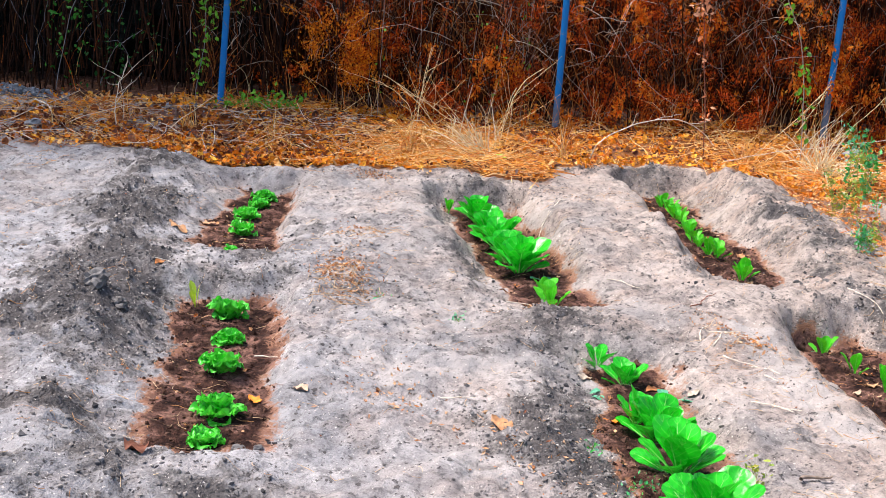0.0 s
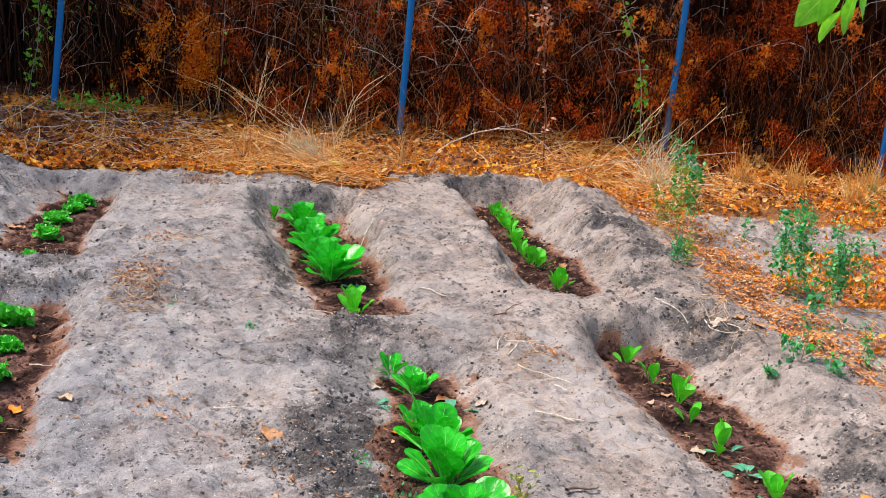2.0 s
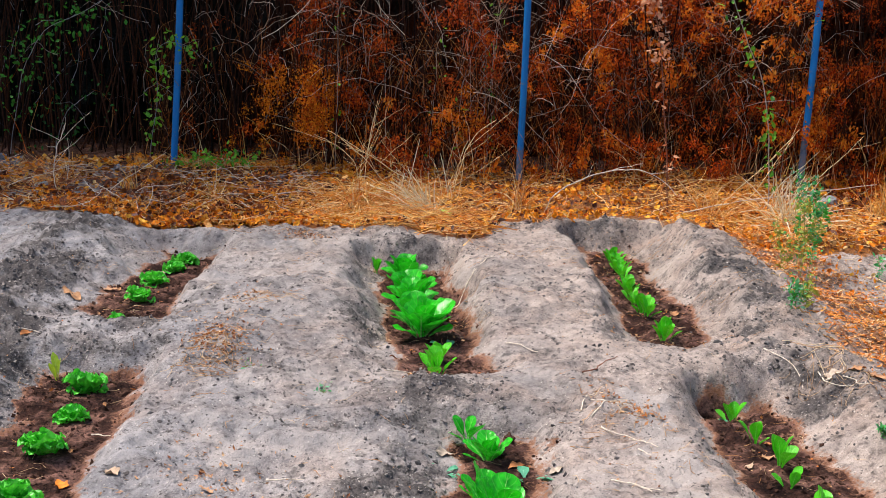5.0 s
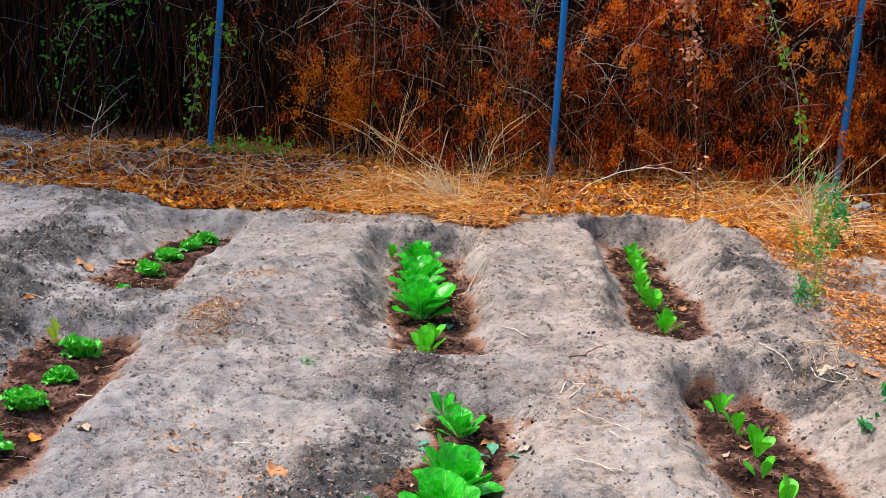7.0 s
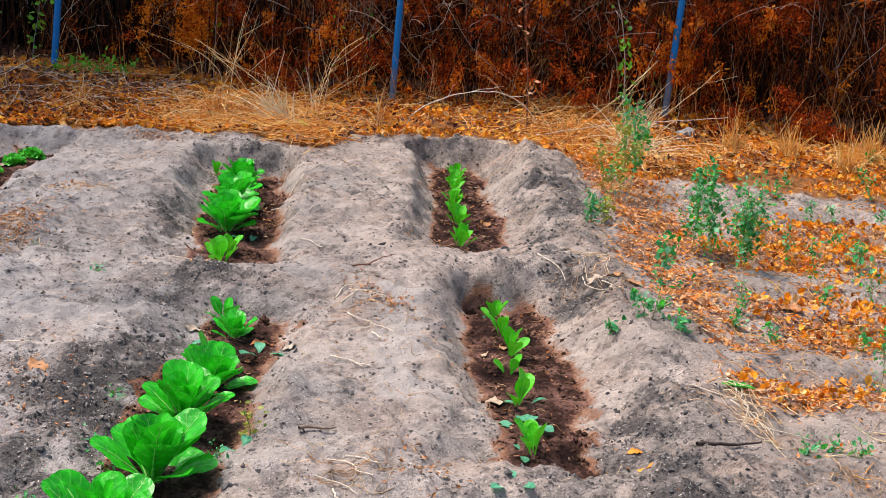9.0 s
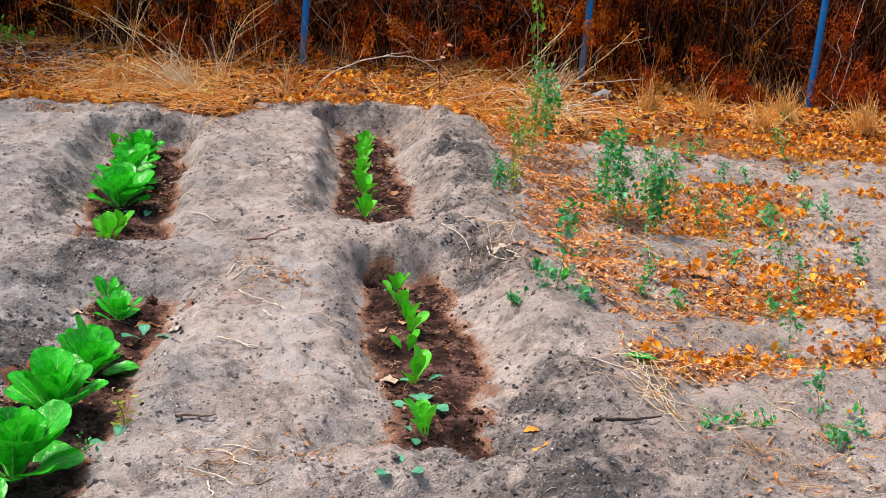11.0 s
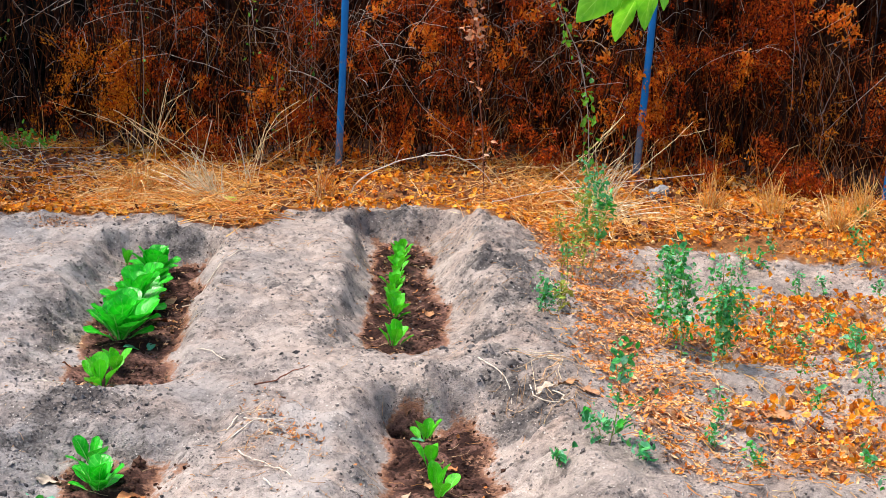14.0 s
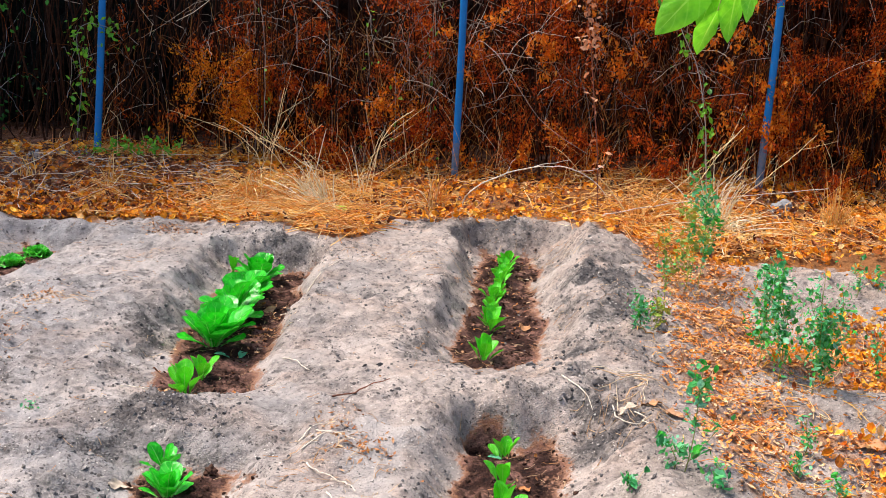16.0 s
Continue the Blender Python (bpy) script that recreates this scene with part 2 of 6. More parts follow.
GOLD_STRAW = island_material("golden_straw", [(0.86, 0.38, 0.05), (0.92, 0.56, 0.16), (0.72, 0.20, 0.010), (0.94, 0.74, 0.38), (0.86, 0.33, 0.03), (0.36, 0.09, 0.010)], 0.55, 0.3)
ORANGE_STRAW = island_material("orange_straw", [(0.92, 0.44, 0.05), (0.94, 0.60, 0.16), (0.86, 0.31, 0.025), (0.95, 0.76, 0.36), (0.70, 0.20, 0.015)], 0.6, 0.3)
PALE_STRAW = island_material("bleached_straw", [(0.86, 0.66, 0.36), (0.95, 0.88, 0.70), (0.86, 0.58, 0.22), (0.94, 0.84, 0.62)], 0.6, 0.3)
# stem brown taken almost to black, with the thicket's inner shade in it
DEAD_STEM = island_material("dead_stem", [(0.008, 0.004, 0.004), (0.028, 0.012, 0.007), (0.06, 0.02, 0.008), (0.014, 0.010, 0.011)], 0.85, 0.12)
GREY_TWIG = island_material("grey_twig", [(0.12, 0.09, 0.075), (0.26, 0.22, 0.20), (0.46, 0.38, 0.32), (0.22, 0.09, 0.04)], 0.8, 0.2)
TANGLE_TWIG = island_material("tangled_twig", [(0.34, 0.27, 0.23), (0.56, 0.48, 0.43), (0.20, 0.15, 0.13), (0.42, 0.22, 0.12), (0.72, 0.62, 0.54)], 0.8, 0.2)
DRY_FOLIAGE = island_material("dry_foliage", [(0.09, 0.010, 0.001), (0.36, 0.036, 0.001), (0.76, 0.120, 0.003), (0.05, 0.006, 0.001), (0.46, 0.048, 0.001), (0.84, 0.20, 0.008)], 0.7, 0.2, through_light=0.2)
# dry foliage colours brightened to stand for lit clumps at the front
LIT_FOLIAGE = island_material("lit_dry_foliage", [(0.80, 0.16, 0.004), (0.90, 0.30, 0.015), (0.62, 0.09, 0.002), (0.92, 0.44, 0.06)], 0.7, 0.2, through_light=0.25)
OCHRE_FOLIAGE = island_material("ochre_foliage", [(0.72, 0.17, 0.004), (0.90, 0.34, 0.012), (0.30, 0.055, 0.003), (0.80, 0.20, 0.004)], 0.75, 0.2, through_light=0.2)
DRIED_LEAF = island_material("dried_vine_leaf", [(0.72, 0.30, 0.15), (0.84, 0.50, 0.31), (0.58, 0.20, 0.08), (0.88, 0.62, 0.44)], 0.75, 0.2, through_light=0.15)
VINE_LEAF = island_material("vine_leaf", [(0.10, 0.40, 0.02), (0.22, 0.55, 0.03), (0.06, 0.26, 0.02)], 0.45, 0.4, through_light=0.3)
# vine leaf green darkened in two steps; the colour itself carries shade
HALF_SHADE_LEAF = island_material("half_shaded_leaf", [(0.02, 0.16, 0.012), (0.05, 0.28, 0.02), (0.01, 0.08, 0.012)], 0.5, 0.3, through_light=0.25)
SHADE_LEAF = island_material("shaded_leaf", [(0.006, 0.07, 0.008), (0.012, 0.13, 0.012), (0.02, 0.10, 0.02)], 0.5, 0.35, through_light=0.2)
WEED_LEAF = island_material("weed_leaf", [(0.04, 0.34, 0.10), (0.10, 0.50, 0.16), (0.26, 0.60, 0.40), (0.06, 0.52, 0.03), (0.02, 0.20, 0.05), (0.16, 0.56, 0.10)], 0.5, 0.35, through_light=0.3)
WEED_STEM = island_material("weed_stem", [(0.16, 0.28, 0.06), (0.34, 0.30, 0.08)], 0.6, 0.3)
YELLOW_WEED = island_material("yellowing_weed", [(0.30, 0.42, 0.06), (0.46, 0.42, 0.06), (0.14, 0.36, 0.08)], 0.6, 0.3, through_light=0.25)
BROWN_BITS = island_material("leaf_crumbs", [(0.36, 0.14, 0.05), (0.56, 0.28, 0.13), (0.68, 0.44, 0.26), (0.24, 0.08, 0.04), (0.66, 0.25, 0.06)], 0.75, 0.2)
HEAP_STRAW = island_material("weathered_straw", [(0.55, 0.34, 0.18), (0.66, 0.48, 0.30), (0.42, 0.20, 0.08), (0.50, 0.24, 0.08)], 0.7, 0.2)
BUNDLE_STRAW = island_material("pale_stalk", [(0.74, 0.52, 0.32), (0.84, 0.68, 0.48), (0.62, 0.34, 0.16)], 0.7, 0.2)
BROWN_LITTER = island_material("rotting_leaf", [(0.10, 0.035, 0.02), (0.30, 0.09, 0.03), (0.05, 0.02, 0.016), (0.55, 0.15, 0.02), (0.20, 0.12, 0.10), (0.13, 0.03, 0.012)], 0.75, 0.2)
GRAVEL = island_material("blue_grey_gravel", [(0.10, 0.11, 0.13), (0.20, 0.21, 0.24), (0.30, 0.32, 0.36)], 0.85, 0.2)
CHIP = island_material("leaf_chip", [(0.80, 0.42, 0.17), (0.78, 0.29, 0.05), (0.72, 0.20, 0.02), (0.84, 0.58, 0.34), (0.46, 0.16, 0.05)], 0.7, 0.2)
# grey twig colours darkened to hold the shade of the thicket's left end
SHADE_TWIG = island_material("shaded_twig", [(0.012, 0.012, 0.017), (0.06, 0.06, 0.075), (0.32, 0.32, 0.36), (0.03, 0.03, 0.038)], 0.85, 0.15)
RUST_STALK = island_material("rusty_stalk", [(0.28, 0.05, 0.005), (0.48, 0.13, 0.015), (0.14, 0.03, 0.006), (0.56, 0.28, 0.08)], 0.7, 0.2)
WOOD = island_material("bare_stick", [(0.16, 0.12, 0.10), (0.30, 0.22, 0.17)], 0.85, 0.2, each=True)
DARK_WOOD = island_material("dark_stick", [(0.05, 0.036, 0.03), (0.07, 0.05, 0.042)], 0.85, 0.2, each=True)
RED_TWIG = island_material("red_twig", [(0.22, 0.08, 0.05), (0.30, 0.13, 0.08)], 0.8, 0.2, each=True)
PALE_TWIG = island_material("pale_twig", [(0.62, 0.50, 0.40), (0.78, 0.68, 0.56), (0.46, 0.35, 0.27)], 0.8, 0.2)
STONE = island_material("grey_stone", [(0.20, 0.20, 0.215), (0.30, 0.30, 0.31), (0.24, 0.225, 0.215)], 0.85, 0.25)
ROMAINE = leaf_material("romaine_leaf", (0.004, 0.24, 0.008), (0.034, 0.66, 0.018), (0.36, 0.82, 0.18), 0.28, 6.0, 0.26, 0.45)
RIB = island_material("pale_midrib", [(0.30, 0.72, 0.16), (0.42, 0.78, 0.26)], 0.35, 0.4, each=True, through_light=0.2)
CURLY = leaf_material("curly_lettuce_leaf", (0.012, 0.30, 0.012), (0.13, 0.74, 0.05), (0.30, 0.78, 0.18), 0.30, 4.0, 0.25, 0.25)
SEEDLING = leaf_material("seedling_leaf", (0.03, 0.40, 0.006), (0.13, 0.72, 0.014), (0.34, 0.70, 0.16), 0.3, 9.0, 0.22)
BLUISH = leaf_material("bluish_seedling_leaf", (0.03, 0.27, 0.11), (0.13, 0.50, 0.29), (0.36, 0.72, 0.50), 0.4)
MULBERRY = leaf_material("broad_tree_leaf", (0.10, 0.48, 0.010), (0.28, 0.74, 0.03), (0.46, 0.82, 0.12), 0.4, 5.0, 0.5)
YELLOW_GREEN = leaf_material("yellow_green_leaf", (0.30, 0.52, 0.02), (0.50, 0.66, 0.04), (0.6, 0.7, 0.2))
BARK = island_material("tree_bark", [(0.09, 0.065, 0.05)], 0.9, 0.15, each=True, noise_scale=25)


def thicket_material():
    m = Nodes("thicket_shade", 0.95, 0.05)
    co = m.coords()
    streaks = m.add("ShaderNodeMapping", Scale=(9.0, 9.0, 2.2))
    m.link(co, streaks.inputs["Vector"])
    # both ramps go near black: the thicket's inner shade is in the colour
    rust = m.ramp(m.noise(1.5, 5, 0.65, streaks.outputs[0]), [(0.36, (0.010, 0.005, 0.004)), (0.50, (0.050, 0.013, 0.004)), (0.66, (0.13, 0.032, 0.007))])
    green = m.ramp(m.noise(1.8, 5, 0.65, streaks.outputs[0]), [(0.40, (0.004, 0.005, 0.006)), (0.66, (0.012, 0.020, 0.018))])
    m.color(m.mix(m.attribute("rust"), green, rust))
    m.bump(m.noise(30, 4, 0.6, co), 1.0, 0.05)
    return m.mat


THICKET_SHADE = thicket_material()


# ---- mesh helpers ----
def mesh(name, verts, faces, material, smooth=False, uv=None):
    """A mesh from arrays: verts (n, 3), faces (m, 3) or (m, 4), uv one pair a vertex."""
    verts, faces = np.asarray(verts, np.float32), np.asarray(faces, np.int32)
    me = bpy.data.meshes.new(name)
    k = faces.shape[1]
    me.vertices.add(len(verts))
    me.vertices.foreach_set("co", verts.ravel())
    me.loops.add(faces.size)
    me.loops.foreach_set("vertex_index", faces.ravel())
    me.polygons.add(len(faces))
    me.polygons.foreach_set("loop_start", np.arange(0, faces.size, k, dtype=np.int32))
    me.polygons.foreach_set("use_smooth", np.full(len(faces), smooth))
    if uv is not None:
        me.uv_layers.new(name="UVMap").data.foreach_set("uv", np.asarray(uv, np.float32)[faces.ravel()].ravel())
    me.update(calc_edges=True)
    me.materials.append(material)
    return me


def part(name, me, parent=None, label="", at=None):
    ob = new(name, me)
    if parent:
        ob.parent = parent
    if at is not None:
        ob.matrix_basis = at
    return tagged(ob, label)


def thing(name, label, category, at=None, group="", kind=""):
    ob = new(name)
    ob.empty_display_size = 0.05
    if at is not None:
        ob.matrix_basis = at
    return tagged(ob, label, category, group, kind)


def value_noise(x, y, seed=0):
    xi, yi = np.floor(x).astype(np.int64), np.floor(y).astype(np.int64)
    fx, fy = x - xi, y - yi
    fx, fy = fx * fx * (3 - 2 * fx), fy * fy * (3 - 2 * fy)

    def corner(a, b):
        h = (a * 374761393 + b * 668265263 + seed * 974634547) & 0xFFFFFFFF
        h = ((h ^ (h >> 13)) * 1274126177) & 0xFFFFFFFF
        return ((h ^ (h >> 16)) & 0xFFFF) / 65535.0 - 0.5

    a, b = corner(xi, yi), corner(xi + 1, yi)
    c, d = corner(xi, yi + 1), corner(xi + 1, yi + 1)
    return (a + (b - a) * fx) * (1 - fy) + (c + (d - c) * fx) * fy


def fbm(x, y, scale, octaves=4, seed=0, fall=0.5):
    total, amp = 0, 1.0
    for o in range(octaves):
        total = total + amp * value_noise(x * scale + 17.3 * o, y * scale - 9.1 * o, seed + o)
        scale, amp = scale * 2.03, amp * fall
    return total


def smooth(a, b, v):
    s = np.clip((v - a) / (b - a), 0, 1)
    return s * s * (3 - 2 * s)


# ---- the lie of the land ----
# planting trenches: near end, far end of the level floor, half width, height of the floor at both ends, width of the left and right bank
TRENCHES = [
    ((0.515, 3.46), (0.80, 4.95), 0.165, 0.152, 0.165, 0.28, 0.14),
    ((0.90, 5.58), (1.30, 7.02), 0.150, 0.262, 0.288, 0.26, 0.12),
    ((2.08, 4.72), (2.40, 6.60), 0.145, 0.238, 0.268, 0.24, 0.15),
    ((1.52, 2.00), (2.085, 4.06), 0.120, 0.145, 0.162, 0.26, 0.14),
    ((3.175, 4.98), (3.68, 7.03), 0.130, 0.268, 0.332, 0.16, 0.28),
    ((2.80, 2.75), (3.12, 4.31), 0.125, 0.155, 0.172, 0.16, 0.30),
    ((2.30, 1.20), (2.60, 2.44), 0.130, 0.085, 0.105, 0.14, 0.26),
    ((0.10, 1.70), (0.40, 2.97), 0.150, 0.095, 0.110, 0.22, 0.13),
]
# banks thrown up beside the trenches: polyline, height, half width to the left and to the right
BANKS = [
    (((-0.25, 2.2), (0.08, 3.6), (0.20, 4.7), (0.46, 5.9), (0.72, 7.2)), 0.080, 0.30, 0.17),
    (((2.85, 1.6), (3.06, 2.45), (3.30, 3.3), (3.40, 4.1), (3.52, 4.75), (3.80, 5.6), (3.98, 6.7)), 0.085, 0.20, 0.24),
]


def plain(x, y):
    """The gently rising field without its beds."""
    return -0.034 + 0.0354 * np.clip(x, -4, 10) + 0.0563 * np.clip(y, -8, 12)


def trench_coords(x, y, near, far):
    dx, dy = far[0] - near[0], far[1] - near[1]
    length = math.hypot(dx, dy)
    u = ((x - near[0]) * dx + (y - near[1]) * dy) / length
    v = ((x - near[0]) * dy - (y - near[1]) * dx) / length
    return u, v, length


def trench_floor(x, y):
    """For the beds: how far the ground is drawn down to a bed's floor (0 to 1), that floor's height, and how damp the
    soil is, with the pit's painted shade.
    """
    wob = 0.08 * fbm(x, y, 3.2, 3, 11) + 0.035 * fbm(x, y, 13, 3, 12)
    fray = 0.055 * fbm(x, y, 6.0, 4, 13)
    pull, floor, damp_and_shade = np.zeros_like(x), np.zeros_like(x), np.zeros_like(x)
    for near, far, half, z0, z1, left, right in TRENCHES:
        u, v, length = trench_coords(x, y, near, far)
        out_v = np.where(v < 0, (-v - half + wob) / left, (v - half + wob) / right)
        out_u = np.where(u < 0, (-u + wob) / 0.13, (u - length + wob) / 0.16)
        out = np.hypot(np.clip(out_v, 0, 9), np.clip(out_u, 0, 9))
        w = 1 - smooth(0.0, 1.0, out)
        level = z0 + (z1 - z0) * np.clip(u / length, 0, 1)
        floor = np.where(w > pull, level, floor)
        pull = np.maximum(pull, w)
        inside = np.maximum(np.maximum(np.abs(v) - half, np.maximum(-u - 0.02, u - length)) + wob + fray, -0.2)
        damp_and_shade = np.maximum(damp_and_shade, 1 - smooth(-0.045, np.where(v > half * 0.5, 0.115, 0.070), inside))
    # shade inside the pit by the first seedling, painted as dark soil colour
    damp_and_shade = np.maximum(damp_and_shade, 1.7 * np.exp(-(((x - 3.05) / 0.085) ** 2 + ((y - 4.29) / 0.075) ** 2) ** 2))
    return pull, floor, damp_and_shade


def line_offset(x, y, points):
    """Signed distance from a polyline that runs away from the path, to the right of it positive."""
    px, py = np.array([p[0] for p in points]), np.array([p[1] for p in points])
    return x - np.interp(y, py, px), smooth(py[0] - 0.6, py[0], y) * (1 - smooth(py[-1], py[-1] + 0.5, y))


def ground_z(x, y, fine=True):
    x, y = np.asarray(x, float), np.asarray(y, float)
    z = plain(x, y)
    for points, height, left, right in BANKS:
        off, along = line_offset(x, y, points)
        w = np.where(off < 0, left, right)
        lumps = 0.8 + 0.9 * fbm(x, y, 1.7, 3, 31)
        hump = along * np.exp(-(off / w) ** 2)
        grooves = np.abs(fbm(x * 0.7 + y * 0.35, y * 1.5 - x * 0.5, 6.5, 3, 37))
        z = z + height * lumps * hump - 0.045 * grooves * hump
    bed = smooth(7.9, 7.2, y) * smooth(4.4, 3.7, x - 0.22 * (y - 4))
    z = z + bed * (0.035 * fbm(x, y, 1.3, 3, 5) + 0.028 * fbm(x, y, 5.5, 3, 9))
    inner = smooth(0.9, 1.3, x) * smooth(3.4, 3.0, x - 0.22 * (y - 4))
    z = z + inner * (0.045 * np.exp(-((y - 5.5) / 0.7) ** 2) - 0.03 * np.exp(-((y - 3.75) / 0.4) ** 2))
    # lower, flatter ground on the far side of the right-hand bank, with old shallow furrows
    off, _ = line_offset(x, y, BANKS[1][0])
    flat = smooth(0.2, 0.6, off) * smooth(7.6, 6.6, y)
    z = z + flat * (-0.045 + 0.018 * np.sin(13.0 * (y + 0.25 * x) + 3.0 * fbm(x, y, 1.0, 2, 77)))
    # hollow strip behind the beds, a heap at the far end of the right-hand bed and a grey bank below the fence
    z = z - 0.055 * np.exp(-((y - 7.5) / 0.35) ** 2) * smooth(0.6, 1.2, x)
    z = z + 0.022 * np.exp(-(((x - 3.7) / 0.45) ** 2 + ((y - 7.22) / 0.15) ** 2))
    z = z + 0.05 * np.exp(-(((x - 1.0) / 0.8) ** 2 + ((y - 9.0) / 0.30) ** 2)) + 0.06 * np.exp(-(((x + 0.2) / 0.6) ** 2 + ((y - 9.6) / 0.4) ** 2))
    z = z - 0.042 * np.exp(-(((x - 3.3) / 0.75) ** 2 + ((y - 8.4) / 0.45) ** 2)) + 0.045 * np.exp(-(((x - 5.7) / 0.8) ** 2 + ((y - 7.9) / 0.5) ** 2))
    # the ground before each bed is trodden down almost to its floor
    for near, far, half, z0, z1, left, right in TRENCHES:
        u, v, length = trench_coords(x, y, near, far)
        lip = np.exp(-(np.minimum(u + 0.12, 0) / 0.20) ** 2 - (v / 0.38) ** 2) * smooth(0.6, 0.1, u)
        z = z + lip * (np.minimum(z, z0 + 0.03) - z)
    pull, floor, damp_and_shade = trench_floor(x, y)
    z = z + pull * (np.minimum(floor, z) + 0.016 * fbm(x, y, 6.0, 3, 3) - z)
    z = z - 0.08 * np.exp(-(((x - 3.05) / 0.06) ** 2 + ((y - 4.31) / 0.06) ** 2))
    if fine:
        bumps = 1 - 0.15 * damp_and_shade
        z = z + bumps * (0.028 * fbm(x, y, 8, 2, 19) + 0.022 * fbm(x, y, 20, 3, 21) + 0.006 * fbm(x, y, 45, 1, 23) + 0.050 * np.abs(fbm(x, y, 22, 3, 41)) * crumbs(x, y))
    return z


def crumbs(x, y):
    """Where the soil is freshly dug and lies in dark crumbs."""
    off, along = line_offset(x, y, BANKS[0][0])
    c = 1.15 * along * np.exp(-((off + 0.02) / 0.30) ** 2)
    for near, far, half, z0, z1, left, right in TRENCHES:
        u, v, length = trench_coords(x, y, near, far)
        ends = np.minimum(np.abs(u - length - 0.14), np.abs(u + 0.16))
        c = np.maximum(c, 0.50 * np.exp(-(ends / 0.12) ** 2) * np.exp(-(v / 0.34) ** 2))
        c = np.maximum(c, (0.5 if left > 0.2 else 0.15) * np.exp(-((v + half + 0.12) / 0.11) ** 2) * smooth(-0.3, 0, u) * smooth(length + 0.3, length, u))
    u, v, length = trench_coords(x, y, *TRENCHES[3][:2])
    c = np.maximum(c, 1.7 * np.exp(-((v + 0.25) / 0.19) ** 2) * smooth(length, length - 1.0, u) * smooth(-0.9, -0.3, u))
    c = np.maximum(c, 1.2 * np.exp(-((x - 2.02) / 0.26) ** 2 - ((y - 4.42) / 0.20) ** 2))
    c = np.maximum(c, 1.5 * np.exp(-((x - 0.50) / 0.24) ** 2 - ((y - 3.12) / 0.20) ** 2))
    off, along = line_offset(x, y, BANKS[1][0])
    c = np.maximum(c, (0.70 + 0.9 * fbm(x * 1.5 + y * 0.6, y * 0.6, 7, 3, 66)) * along * np.exp(-((off - 0.02) / 0.24) ** 2))
    c = np.maximum(c, 1.25 * np.exp(-((off + 0.06) / 0.26) ** 2) * np.exp(-((y - 4.85) / 0.34) ** 2))
    c = np.maximum(c, 0.35 * np.exp(-((x - 3.5) / 0.45) ** 2 - ((y - 7.15) / 0.12) ** 2))
    c = np.maximum(c, 1.3 * np.exp(-((x - 0.05) / 0.50) ** 2 - ((y - 3.10) / 0.70) ** 2))
    return np.clip(c * (0.75 + 1.1 * fbm(x, y, 4.0, 3, 64)) + 0.75 * fbm(x, y, 2.1, 3, 61), 0, 1)


FENCE = [(-3.2, 10.35), (-0.8, 9.75), (1.335, 9.11), (3.612, 8.49), (5.455, 7.93), (6.885, 7.29), (9.6, 6.0)]


def fence_y(x):
    return np.interp(x, [p[0] for p in FENCE], [p[1] for p in FENCE])


def strip(x, y, thinned=True):
    """The littered strip between beds and fence."""
    edge = np.interp(x, [-1, 0.7, 1.1, 2.0, 2.5, 2.68, 2.85, 3.05, 3.9, 4.2, 8], [7.75, 7.6, 7.2, 7.2, 7.05, 6.62, 6.62, 7.15, 7.15, 6.5, 5.0])
    sparse = 0.12 + 0.88 * np.maximum(smooth(0.9, 1.7, x + 0.5 * fbm(x, y, 2.0, 2, 16)), 0.5 * smooth(0.2, 0.7, x) * smooth(8.2, 7.9, y)) + 0.25 * smooth(0.12, 0.3, fbm(x, y, 2.6, 2, 18))
    sparse = sparse if thinned else 0.30 + 0.70 * sparse
    return np.clip(sparse, 0, 1) * smooth(edge - 0.05, edge + 0.18, y + 0.25 * fbm(x, y, 3.0, 3, 15)) * smooth(fence_y(x) + 0.5, fence_y(x) + 0.1, y)


def right_side(x, y):
    """Patchy litter on the flat ground beyond the right-hand bank."""
    off, _ = line_offset(x, y, BANKS[1][0])
    patches = smooth(-0.12, 0.16, fbm(x, y, 1.6, 3, 25) + 0.11 * np.sin(9.0 * (y + 0.22 * x) + 0.6) + 0.16 * fbm(x, y, 5.5, 2, 27))
    bare = np.exp(-(((x - 5.3) / 0.9) ** 2 + ((y - 5.75) / 0.30) ** 2)) + 0.97 * smooth(3.06, 2.94, y) + 1.6 * np.exp(-((y - 3.38 + 0.08 * fbm(x, y, 2.0, 2, 26)) / 0.13) ** 2) + 0.6 * np.exp(-(((y - 4.0) / 0.13) ** 2 + ((x - 4.4) / 0.6) ** 2))
    beside = 0.85 * smooth(0.95, 0.45, off) * smooth(3.5, 3.9, y) + 0.9 * np.exp(-((y - 3.17) / 0.09) ** 2) * smooth(3.55, 3.75, x) * smooth(5.2, 4.4, x)
    return smooth(0.22, 0.36, off) * np.clip(patches * np.clip(1 - bare, 0, 1) + beside, 0.02, 1) * smooth(7.4, 6.8, y)


